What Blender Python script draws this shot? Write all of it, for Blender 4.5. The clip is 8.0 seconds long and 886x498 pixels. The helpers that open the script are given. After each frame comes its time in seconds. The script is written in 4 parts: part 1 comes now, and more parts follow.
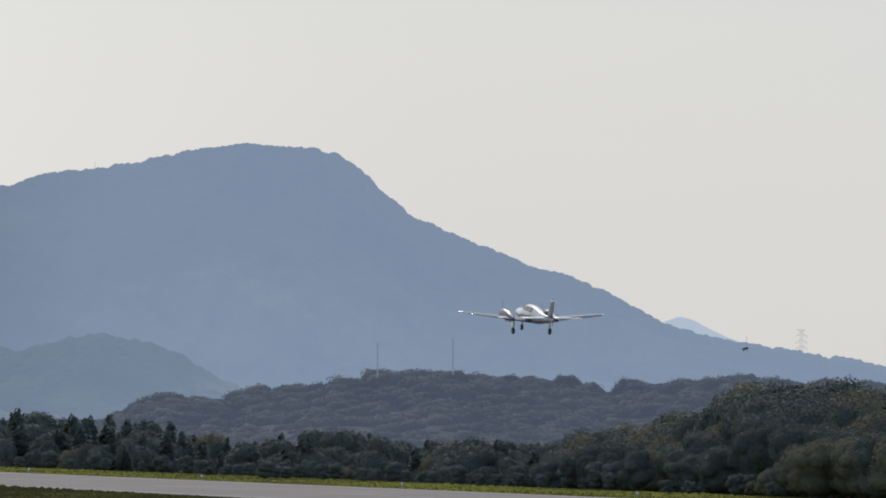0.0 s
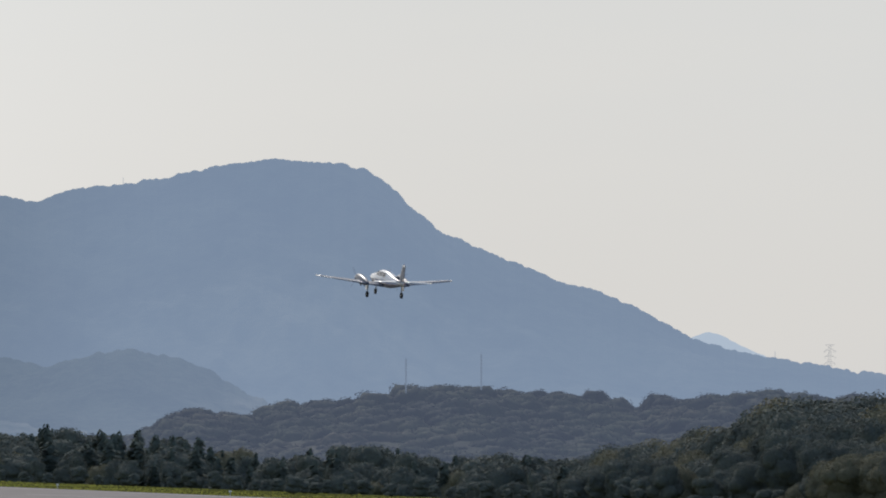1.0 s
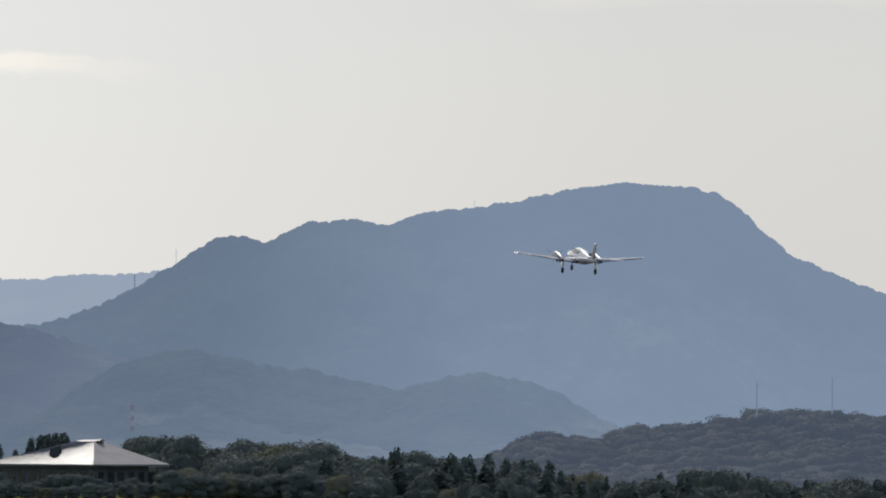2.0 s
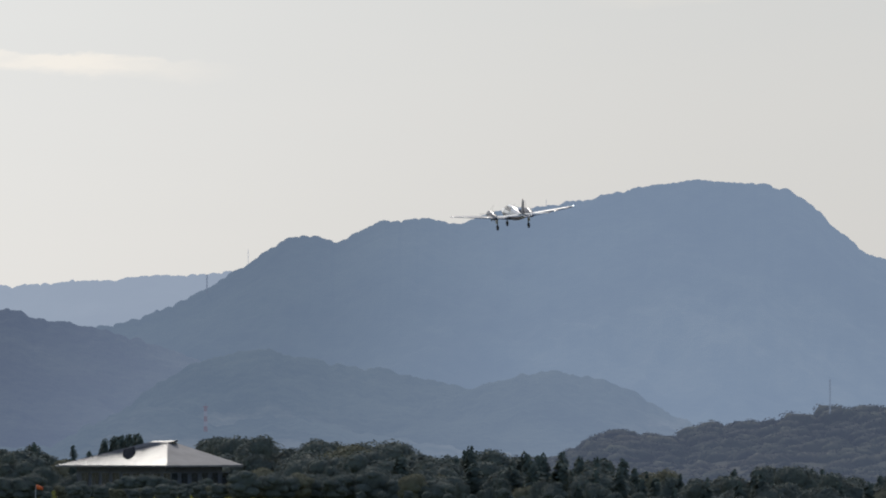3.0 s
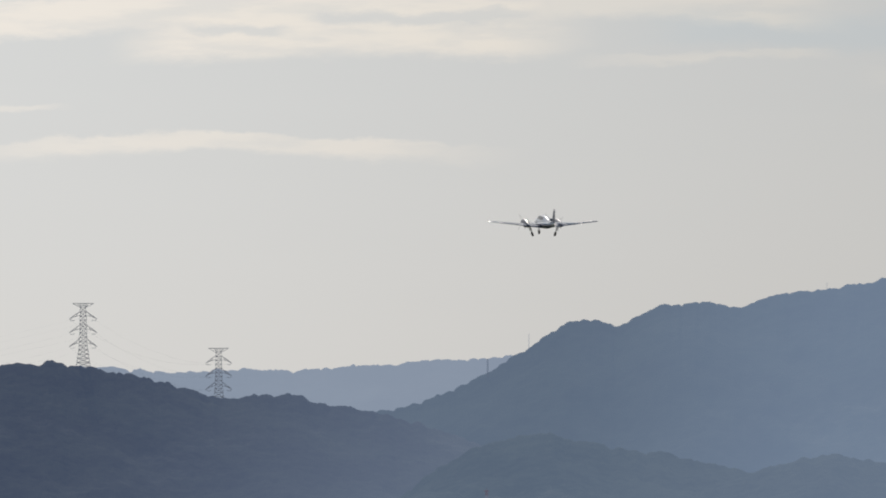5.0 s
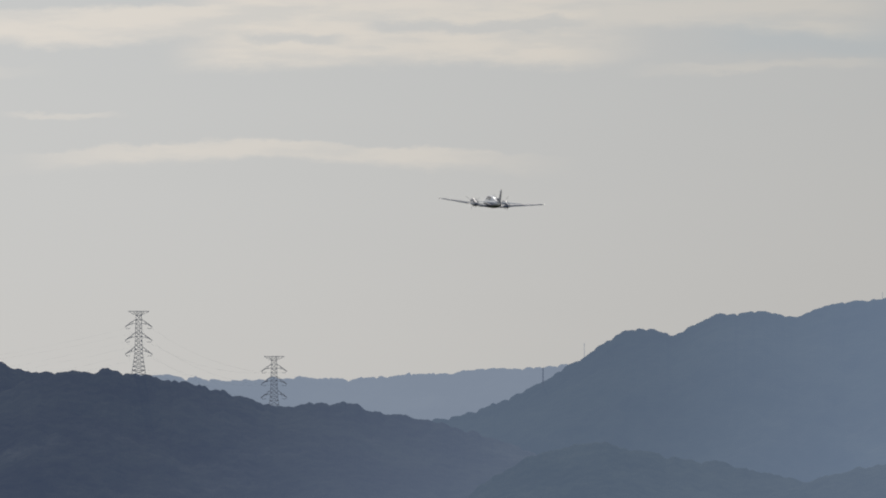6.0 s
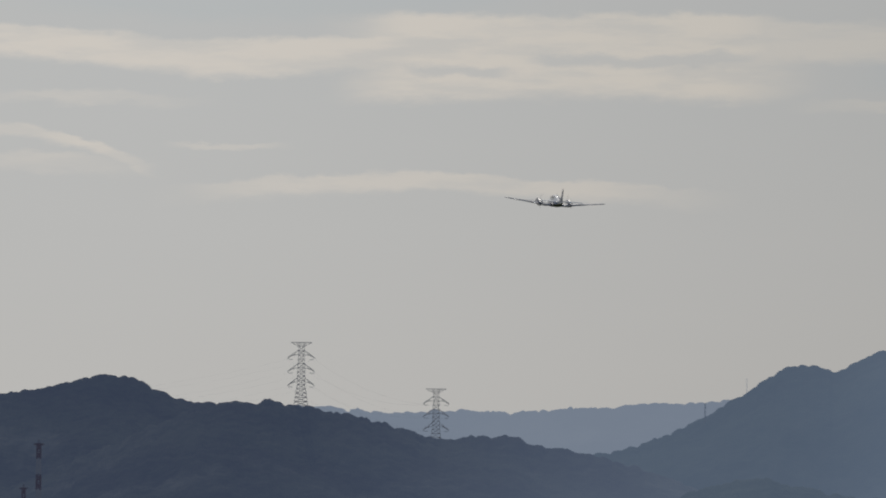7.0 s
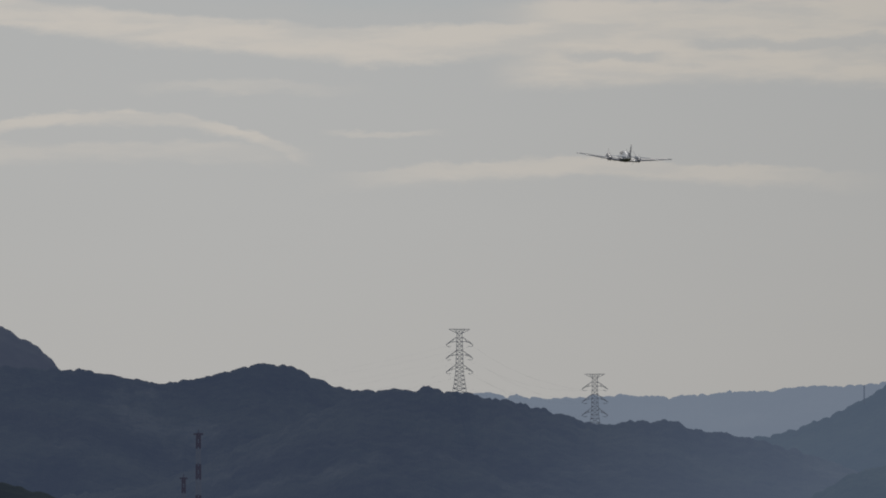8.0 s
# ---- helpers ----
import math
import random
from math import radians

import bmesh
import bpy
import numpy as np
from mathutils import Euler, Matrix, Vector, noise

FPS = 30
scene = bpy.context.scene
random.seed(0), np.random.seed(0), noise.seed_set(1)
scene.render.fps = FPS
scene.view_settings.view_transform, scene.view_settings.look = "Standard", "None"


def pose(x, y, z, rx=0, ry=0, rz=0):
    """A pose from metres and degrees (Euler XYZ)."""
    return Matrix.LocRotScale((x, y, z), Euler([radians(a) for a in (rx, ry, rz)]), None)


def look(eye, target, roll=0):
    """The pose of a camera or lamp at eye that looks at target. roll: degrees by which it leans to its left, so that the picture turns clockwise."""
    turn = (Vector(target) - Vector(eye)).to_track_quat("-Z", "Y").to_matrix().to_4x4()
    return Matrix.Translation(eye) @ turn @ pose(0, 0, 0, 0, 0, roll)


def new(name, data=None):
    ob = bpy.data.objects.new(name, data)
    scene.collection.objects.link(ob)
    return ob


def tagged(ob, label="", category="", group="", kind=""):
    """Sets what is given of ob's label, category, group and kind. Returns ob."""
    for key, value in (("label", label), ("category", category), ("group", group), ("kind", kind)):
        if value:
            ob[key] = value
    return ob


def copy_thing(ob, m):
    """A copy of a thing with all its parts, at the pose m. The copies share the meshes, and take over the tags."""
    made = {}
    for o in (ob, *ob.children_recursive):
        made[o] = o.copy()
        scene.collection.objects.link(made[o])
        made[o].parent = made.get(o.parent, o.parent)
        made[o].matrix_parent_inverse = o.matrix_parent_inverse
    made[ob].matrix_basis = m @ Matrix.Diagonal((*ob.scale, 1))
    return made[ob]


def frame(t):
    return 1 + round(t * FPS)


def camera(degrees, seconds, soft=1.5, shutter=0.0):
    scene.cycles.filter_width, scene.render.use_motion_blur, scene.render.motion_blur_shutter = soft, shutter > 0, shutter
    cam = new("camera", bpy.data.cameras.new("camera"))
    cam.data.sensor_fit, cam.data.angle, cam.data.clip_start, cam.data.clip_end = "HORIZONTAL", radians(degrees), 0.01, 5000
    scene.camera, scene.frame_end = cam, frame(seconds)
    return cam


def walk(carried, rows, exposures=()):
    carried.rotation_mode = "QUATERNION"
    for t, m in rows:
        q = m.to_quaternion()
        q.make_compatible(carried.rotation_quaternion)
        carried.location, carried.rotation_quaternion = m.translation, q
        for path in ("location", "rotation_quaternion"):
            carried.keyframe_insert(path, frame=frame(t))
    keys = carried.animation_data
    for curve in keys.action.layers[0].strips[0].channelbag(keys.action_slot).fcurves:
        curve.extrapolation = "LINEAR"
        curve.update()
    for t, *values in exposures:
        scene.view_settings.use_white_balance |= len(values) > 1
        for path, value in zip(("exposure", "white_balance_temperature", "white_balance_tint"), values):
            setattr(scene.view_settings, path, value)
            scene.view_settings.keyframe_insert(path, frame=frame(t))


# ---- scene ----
EYE = (0.0, 0.0, 8.65)
cam = camera(6.0, 8.0, soft=1.9, shutter=0.12)


def aim(azimuth, pitch, roll):
    """Pose of the hand-held camera on the deck: azimuth to the right of +y, pitch up, roll, in degrees."""
    return Matrix.Translation(EYE) @ pose(0, 0, 0, 0, 0, -azimuth) @ pose(0, 0, 0, 90 + pitch) @ pose(0, 0, 0, 0, 0, roll)


PAN = [
    (0.0, 0.000, 0.931, 0.224),
    (0.5, 0.105, 1.020, -0.085),
    (1.0, -0.192, 1.035, 0.174),
    (1.5, -1.714, 1.155, -0.150),
    (1.7, -2.282, 1.197, 0.136),
    (2.8, -2.948, 1.154, 0.242),
    (3.0, -3.060, 1.176, -0.069),
    (3.5, -3.321, 1.432, -0.240),
    (4.0, -3.035, 1.512, 0.074),
    (4.5, -3.826, 1.335, -0.480),
    (5.0, -4.960, 1.750, -0.192),
    (5.2, -5.225, 1.726, -0.053),
    (6.3, -5.391, 1.897, -0.093),
    (6.5, -5.512, 1.976, -0.279),
    (7.0, -6.447, 2.031, 0.574),
    (7.5, -7.317, 2.036, 0.460),
    (8.0, -7.511, 1.932, -0.079),
]
EXPOSURE = [(0.0, 0.0), (1.5, -0.04), (3.0, -0.10), (3.5, -0.13), (4.0, -0.21), (4.5, -0.36), (5.0, -0.36), (5.2, -0.38), (6.3, -0.69), (6.5, -0.74), (7.0, -0.86), (7.5, -0.95), (8.0, -1.01)]
walk(cam, [(t, aim(a, p, r)) for t, a, p, r in PAN], exposures=EXPOSURE)

# ---- sky, sun ----
SUN_AZ, SUN_EL = -12.0, 38.0


def node(tree, kind, **inputs):
    n = tree.nodes.new(kind)
    for k, v in inputs.items():
        n.inputs[k.replace("_", " ")].default_value = v
    return n


def maths(tree, op, a, b=None, c=None, clamp=False):
    n = tree.nodes.new("ShaderNodeMath")
    n.operation, n.use_clamp = op, clamp
    for i, v in enumerate((a, b, c)):
        if v is None:
            continue
        if isinstance(v, (int, float)):
            n.inputs[i].default_value = v
        else:
            tree.links.new(v, n.inputs[i])
    return n.outputs[0]


def blend(tree, fac, a, b):
    n = tree.nodes.new("ShaderNodeMix")
    n.data_type = "RGBA"
    for sock, v in ((n.inputs[0], fac), (n.inputs[6], a), (n.inputs[7], b)):
        if isinstance(v, tuple):
            sock.default_value = (*v, 1.0)
        elif isinstance(v, (int, float)):
            sock.default_value = v
        else:
            tree.links.new(v, sock)
    return n.outputs[2]


def ramp(tree, x, lo, hi, smooth=True):
    n = tree.nodes.new("ShaderNodeMapRange")
    n.interpolation_type = "SMOOTHSTEP" if smooth else "LINEAR"
    tree.links.new(x, n.inputs[0])
    n.inputs[1].default_value, n.inputs[2].default_value = lo, hi
    return n.outputs[0]


def build_world():
    """Thin bright overcast with long cream cloud banks, over a Nishita sky."""
    world = bpy.data.worlds.new("world")
    scene.world = world
    world.use_nodes = True
    t = world.node_tree
    t.nodes.clear()
    sky = t.nodes.new("ShaderNodeTexSky")
    sky.sky_type, sky.sun_disc = "NISHITA", False
    sky.sun_elevation, sky.sun_rotation = radians(SUN_EL), radians(SUN_AZ)
    sky.dust_density, sky.air_density = 1.2, 1.0
    dimmed = t.nodes.new("ShaderNodeVectorMath")
    dimmed.operation = "SCALE"
    dimmed.inputs["Scale"].default_value = 0.15
    t.links.new(sky.outputs[0], dimmed.inputs[0])
    co = t.nodes.new("ShaderNodeTexCoord")
    xyz = t.nodes.new("ShaderNodeSeparateXYZ")
    t.links.new(co.outputs["Generated"], xyz.inputs[0])
    az = maths(t, "MULTIPLY", maths(t, "ARCTAN2", xyz.outputs[0], xyz.outputs[1]), 57.2958)
    el = maths(t, "MULTIPLY", maths(t, "ARCSINE", xyz.outputs[2]), 57.2958)

    def cloud_noise(sx, sy, offset, detail=5.0, rough=0.55):
        v = t.nodes.new("ShaderNodeCombineXYZ")
        t.links.new(maths(t, "MULTIPLY", az, sx), v.inputs[0])
        t.links.new(maths(t, "MULTIPLY", el, sy), v.inputs[1])
        v.inputs[2].default_value = offset
        n = node(t, "ShaderNodeTexNoise", Scale=1.0, Detail=detail, Roughness=rough)
        t.links.new(v.outputs[0], n.inputs["Vector"])
        return n.outputs[0]

    # the veil is brighter towards the sun, on the left
    sunward = ramp(t, az, 0.5, -9.5)
    veil = blend(t, sunward, (0.618, 0.634, 0.652), (0.786, 0.806, 0.826))
    low = ramp(t, el, 2.2, 0.6)
    veil = blend(t, maths(t, "MULTIPLY", low, 0.35), veil, blend(t, sunward, (0.618, 0.628, 0.626), (0.806, 0.814, 0.806)))
    soft = cloud_noise(0.10, 0.75, 3.0)
    veil = blend(t, maths(t, "MULTIPLY", ramp(t, soft, 0.40, 0.68), 0.25), veil, blend(t, sunward, (0.665, 0.664, 0.662), (0.83, 0.845, 0.865)))
    # ragged edges: coarse and fine wandering of every cloud's outline
    coarse = maths(t, "SUBTRACT", cloud_noise(0.8, 2.0, 11.0, 4.0, 0.5), 0.5)
    fine = maths(t, "SUBTRACT", cloud_noise(3.2, 9.0, 17.0, 6.0, 0.62), 0.5)
    ragged = maths(t, "ADD", el, maths(t, "ADD", maths(t, "MULTIPLY", coarse, 0.16), maths(t, "MULTIPLY", fine, 0.14)))
    wander = maths(t, "ADD", az, maths(t, "MULTIPLY", coarse, 0.8))
    grain = maths(t, "ADD", maths(t, "MULTIPLY", ramp(t, cloud_noise(1.1, 6.0, 31.0, 6.0, 0.6), 0.34, 0.58), 0.5), 0.5)

    def bank(a0, e0, slope, curve, up, down, a_lo, a_hi, fade, full=0.25):
        """A cloud bank along an arc: sharp above, trailing off below."""
        d = maths(t, "SUBTRACT", wander, a0)
        line = maths(t, "ADD", maths(t, "MULTIPLY", d, slope), maths(t, "MULTIPLY", maths(t, "MULTIPLY", d, d), curve))
        h = maths(t, "SUBTRACT", maths(t, "SUBTRACT", ragged, e0), line)
        body = maths(t, "MULTIPLY", ramp(t, h, up, up * full), ramp(t, h, -down, -down * full * 0.8))
        ends = maths(t, "MULTIPLY", ramp(t, wander, a_lo, a_lo + fade), ramp(t, wander, a_hi, a_hi - fade))
        return maths(t, "MULTIPLY", body, ends)

    def most(*shares):
        out = shares[0]
        for share in shares[1:]:
            out = maths(t, "MAXIMUM", out, share)
        return out

    def scaled(share, k):
        return maths(t, "MULTIPLY", share, k)

    deck = bank(-5.0, 3.34, 0.0, -0.010, 0.32, 0.33, -7.4, -3.9, 0.7, 0.8)
    holes = most(bank(-5.1, 3.33, 0.0, 0.0, 0.06, 0.07, -5.9, -4.3, 0.3), bank(-6.35, 3.24, -0.03, 0.0, 0.06, 0.06, -6.8, -5.9, 0.2))
    deck = maths(t, "MULTIPLY", deck, maths(t, "SUBTRACT", 1.0, scaled(holes, 0.75)))
    shoulder = bank(-3.4, 3.46, -0.03, -0.03, 0.16, 0.22, -5.0, -2.0, 0.8, 0.6)
    arm = bank(-7.9, 3.32, 0.0, 0.036, 0.15, 0.16, -11.5, -6.0, 0.5, 0.6)
    streak = bank(-6.5, 2.50, 0.0, -0.032, 0.06, 0.12, -8.5, -4.4, 1.1, 0.4)
    arc = bank(-9.8, 2.85, 0.0, -0.16, 0.045, 0.09, -10.8, -8.35, 0.3)
    under = bank(-9.6, 2.60, -0.02, 0.0, 0.07, 0.11, -11.2, -8.3, 0.7)
    wisps = most(bank(-3.1, 3.05, 0.03, 0.0, 0.04, 0.06, -4.2, -2.1, 0.5), bank(-0.9, 2.95, 0.0, -0.02, 0.08, 0.14, -2.2, 0.9, 0.9), bank(-8.0, 2.72, 0.0, 0.0, 0.03, 0.04, -8.4, -7.5, 0.3), bank(-8.9, 3.03, 0.0, 0.0, 0.05, 0.06, -9.8, -7.9, 0.7))
    upper = ramp(t, ragged, 3.95, 4.5)
    cloud = most(scaled(deck, 0.95), scaled(arm, 0.9), scaled(shoulder, 0.65), scaled(streak, 0.65), scaled(arc, 0.75), scaled(under, 0.40), scaled(wisps, 0.40), scaled(upper, 0.4))
    strength = maths(t, "MULTIPLY", cloud, grain, clamp=True)
    # clearer blue between the banks
    blue = most(bank(-2.4, 3.20, -0.02, 0.0, 0.20, 0.16, -4.0, -0.4, 0.9), scaled(bank(-7.6, 3.70, 0.0, 0.03, 0.30, 0.20, -9.5, -5.6, 0.9), 0.8))
    veil = blend(t, scaled(blue, 0.65), veil, blend(t, sunward, (0.545, 0.605, 0.66), (0.72, 0.785, 0.83)))
    cream = blend(t, sunward, (0.80, 0.758, 0.70), (1.07, 1.00, 0.925))
    cover = blend(t, strength, veil, cream)
    # behind and overhead the cover thins and lets the sky through
    ahead = maths(t, "ADD", maths(t, "MULTIPLY", xyz.outputs[0], math.sin(radians(SUN_AZ))), maths(t, "MULTIPLY", xyz.outputs[1], math.cos(radians(SUN_AZ))))
    thick = maths(t, "ADD", maths(t, "MULTIPLY", ramp(t, ahead, 0.10, 0.96), 0.86), 0.08)
    mixed = blend(t, thick, dimmed.outputs[0], cover)
    bg = node(t, "ShaderNodeBackground", Strength=1.0)
    out = t.nodes.new("ShaderNodeOutputWorld")
    t.links.new(mixed, bg.inputs[0])
    t.links.new(bg.outputs[0], out.inputs[0])


build_world()
sun_data = bpy.data.lights.new("sun", "SUN")
sun_data.energy, sun_data.angle, sun_data.color = 1.8, radians(0.6), (1.0, 0.95, 0.87)
sun = new("sun", sun_data)
sa, se = radians(SUN_AZ), radians(SUN_EL)
sun.matrix_basis = look((200 * math.sin(sa) * math.cos(se), 200 * math.cos(sa) * math.cos(se), 200 * math.sin(se)), (0, 0, 0))


# ---- materials ----
def material(name, colors, scale=1.0, rough=0.6, metal=0.0, bump=0.0, fine=8.0, vary=0.0, haze=None, coat=0.0, leaf=0.0):
    """Principled surface: two tones mixed by noise at two scales, in metres; vary: by object; haze: distance haze
    painted in as emission (colour to the right, to the left, share of haze), for far hills, woodland, pylons and masts."""
    m = bpy.data.materials.new(name)
    m.use_nodes = True
    t = m.node_tree
    b = t.nodes["Principled BSDF"]
    co = t.nodes.new("ShaderNodeTexCoord")
    big = node(t, "ShaderNodeTexNoise", Scale=scale, Detail=4.0)
    small = node(t, "ShaderNodeTexNoise", Scale=scale * fine, Detail=5.0, Roughness=0.65)
    for n in (big, small):
        t.links.new(co.outputs["Object"], n.inputs["Vector"])
    f = maths(t, "ADD", maths(t, "MULTIPLY", big.outputs[0], 0.6), maths(t, "MULTIPLY", small.outputs[0], 0.4))
    col = blend(t, ramp(t, f, 0.36, 0.64), colors[0], colors[1])
    if len(colors) > 2:
        spots = node(t, "ShaderNodeTexNoise", Scale=scale * 0.35, Detail=6.0, Roughness=0.7)
        t.links.new(co.outputs["Object"], spots.inputs["Vector"])
        col = blend(t, ramp(t, spots.outputs[0], 0.52, 0.70), col, colors[2])
    if vary:
        info = t.nodes.new("ShaderNodeObjectInfo")
        geo = t.nodes.new("ShaderNodeNewGeometry")
        r = maths(t, "ADD", maths(t, "MULTIPLY", info.outputs["Random"], 0.6), maths(t, "MULTIPLY", geo.outputs["Random Per Island"], 0.4))
        hs = t.nodes.new("ShaderNodeHueSaturation")
        t.links.new(col, hs.inputs["Color"])
        t.links.new(maths(t, "ADD", maths(t, "MULTIPLY", r, vary * 1.6), 1.0 - vary * 0.8), hs.inputs["Value"])
        t.links.new(maths(t, "ADD", maths(t, "MULTIPLY", r, -0.07 * vary), 0.5 + 0.02 * vary), hs.inputs["Hue"])
        col = hs.outputs[0]
    t.links.new(col, b.inputs["Base Color"])
    b.inputs["Metallic"].default_value = metal
    b.inputs["Coat Weight"].default_value = coat
    b.inputs["Coat Roughness"].default_value = 0.06
    t.links.new(maths(t, "ADD", maths(t, "MULTIPLY", small.outputs[0], 0.2), rough - 0.1, clamp=True), b.inputs["Roughness"])
    if bump:
        bp = node(t, "ShaderNodeBump", Strength=0.6, Distance=bump)
        t.links.new(small.outputs[0], bp.inputs["Height"])
        t.links.new(bp.outputs[0], b.inputs["Normal"])
    if leaf:
        b.inputs["Specular IOR Level"].default_value = 0.25
        tr = t.nodes.new("ShaderNodeBsdfTranslucent")
        t.links.new(col, tr.inputs[0])
        mx = t.nodes.new("ShaderNodeMixShader")
        mx.inputs[0].default_value = leaf
        t.links.new(b.outputs[0], mx.inputs[1])
        t.links.new(tr.outputs[0], mx.inputs[2])
        t.links.new(mx.outputs[0], t.nodes["Material Output"].inputs[0])
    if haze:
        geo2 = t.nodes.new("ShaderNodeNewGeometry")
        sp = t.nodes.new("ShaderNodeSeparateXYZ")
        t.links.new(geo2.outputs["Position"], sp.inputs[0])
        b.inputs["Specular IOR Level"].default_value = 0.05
        haze_glow = t.nodes.new("ShaderNodeEmission")
        t.links.new(blend(t, ramp(t, sp.outputs[0], *(haze[3:] or (-60.0, -390.0))), haze[0], haze[1]), haze_glow.inputs[0])
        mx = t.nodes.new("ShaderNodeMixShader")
        # the painted haze takes a larger share towards the valley
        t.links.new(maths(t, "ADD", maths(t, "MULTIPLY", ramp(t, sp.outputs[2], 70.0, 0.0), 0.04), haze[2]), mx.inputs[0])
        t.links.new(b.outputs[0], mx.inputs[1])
        t.links.new(haze_glow.outputs[0], mx.inputs[2])
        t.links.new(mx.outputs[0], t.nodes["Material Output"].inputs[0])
    return m


FOREST = ((0.020, 0.030, 0.022), (0.090, 0.105, 0.065), (0.24, 0.24, 0.18))
M = {}
# hills and woodland carry blue distance haze painted in as emission
M["main"] = material("hazed_forest_main", ((0.012, 0.022, 0.014), (0.09, 0.106, 0.066), (0.22, 0.22, 0.15)), 0.011, 0.9, bump=2.5, haze=((0.252, 0.335, 0.475), (0.178, 0.240, 0.345), 0.76, -150.0, -330.0))
M["far"] = material("hazed_forest_ridge", FOREST, 0.012, 0.9, haze=((0.47, 0.56, 0.68), (0.35, 0.42, 0.54), 0.88))
M["far_left"] = material("hazed_forest_left", FOREST, 0.02, 0.9, haze=((0.13, 0.155, 0.235), (0.11, 0.135, 0.21), 0.74))
M["left"] = material("hazed_forest_hill", FOREST, 0.03, 0.9, bump=1.5, haze=((0.208, 0.268, 0.395), (0.088, 0.118, 0.200), 0.65, -215.0, -405.0))
M["low"] = material("hazed_forest_low", ((0.015, 0.025, 0.015), (0.12, 0.13, 0.085), (0.30, 0.27, 0.20)), 0.03, 0.9, bump=1.5, haze=((0.226, 0.300, 0.425), (0.165, 0.226, 0.325), 0.67, -80.0, -230.0))
M["spur"] = material("hazed_woodland_spur", FOREST[:2], 0.05, 0.9, bump=1.0, haze=((0.045, 0.060, 0.085), (0.040, 0.054, 0.078), 0.70))
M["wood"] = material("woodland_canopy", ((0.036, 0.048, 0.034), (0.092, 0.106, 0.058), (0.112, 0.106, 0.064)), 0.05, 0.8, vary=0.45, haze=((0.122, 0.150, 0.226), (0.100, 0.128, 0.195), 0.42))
M["leaf"] = material("broadleaf_foliage", ((0.098, 0.114, 0.104), (0.136, 0.150, 0.124)), 5.0, 0.9, bump=0.02, fine=6.0, vary=0.16, leaf=0.15)
M["leaf_warm"] = material("turning_foliage", ((0.160, 0.158, 0.104), (0.205, 0.192, 0.124)), 5.0, 0.9, bump=0.02, fine=6.0, vary=0.18, leaf=0.15)
M["needle"] = material("conifer_needles", ((0.076, 0.098, 0.086), (0.100, 0.122, 0.102)), 5.0, 0.9, bump=0.02, fine=6.0, vary=0.16, leaf=0.15)
M["bark"] = material("bark", ((0.06, 0.048, 0.036), (0.12, 0.10, 0.08)), 3.0, 0.9, bump=0.02)
M["grass"] = material("mown_grass", ((0.055, 0.060, 0.020), (0.088, 0.090, 0.030), (0.085, 0.074, 0.034)), 0.06, 0.9, bump=0.05, fine=14.0)
M["bright_grass"] = material("verge_grass", ((0.20, 0.225, 0.050), (0.28, 0.285, 0.070), (0.19, 0.165, 0.06)), 0.12, 0.9, vary=0.3, leaf=0.5)
M["dry_grass"] = material("dry_grass", ((0.100, 0.088, 0.036), (0.135, 0.112, 0.050)), 0.2, 0.98, vary=0.2, leaf=0.15)
for turf in ("grass", "bright_grass", "dry_grass"):
    M[turf].node_tree.nodes["Principled BSDF"].inputs["Specular IOR Level"].default_value = 0.0
M["asphalt"] = material("runway_asphalt", ((0.150, 0.128, 0.121), (0.196, 0.168, 0.158), (0.132, 0.114, 0.108)), 0.08, 0.90, bump=0.004, fine=30.0)
M["line"] = material("runway_paint", ((0.22, 0.205, 0.195), (0.34, 0.325, 0.31)), 0.5, 0.9)
M["white"] = material("white_aircraft_paint", ((0.60, 0.615, 0.64), (0.68, 0.69, 0.71)), 0.8, 0.20, coat=1.0)
M["wing"] = material("pale_grey_wing_paint", ((0.118, 0.140, 0.190), (0.146, 0.170, 0.222)), 0.8, 0.34, coat=0.2)
M["blue"] = material("blue_aircraft_paint", ((0.07, 0.13, 0.30), (0.10, 0.17, 0.36)), 0.8, 0.25, coat=0.8)
# paint of fin and cowlings; on the belly it stands for shade
M["slate"] = material("slate_blue_paint_belly_shade", ((0.050, 0.064, 0.098), (0.072, 0.087, 0.125)), 0.8, 0.35, coat=0.25)
M["notch_dark"] = material("dark_notch_fill", ((0.02, 0.022, 0.028), (0.035, 0.037, 0.042)), 1.0, 0.9)
M["notch_dark"].node_tree.nodes["Principled BSDF"].inputs["Specular IOR Level"].default_value = 0.0
M["red"] = material("red_stripe_paint", ((0.36, 0.09, 0.05), (0.42, 0.12, 0.07)), 0.8, 0.3, coat=0.6)
M["chrome"] = material("polished_spinner", ((0.72, 0.72, 0.73), (0.80, 0.80, 0.80)), 2.0, 0.15, metal=1.0)
M["black"] = material("black_rubber", ((0.016, 0.016, 0.017), (0.030, 0.030, 0.031)), 6.0, 0.8)
M["dark_metal"] = material("dark_metal", ((0.05, 0.05, 0.055), (0.09, 0.09, 0.095)), 4.0, 0.45, metal=0.6)
M["grey_metal"] = material("grey_strut", ((0.34, 0.34, 0.35), (0.46, 0.46, 0.46)), 4.0, 0.4, metal=0.5)
M["glass"] = material("tinted_cabin_glass", ((0.012, 0.016, 0.020), (0.025, 0.030, 0.034)), 1.0, 0.12, coat=0.4)
M["roof"] = material("pale_metal_roof", ((0.165, 0.150, 0.152), (0.235, 0.215, 0.212), (0.130, 0.120, 0.122)), 0.45, 0.47, metal=0.0, bump=0.012, fine=9.0)
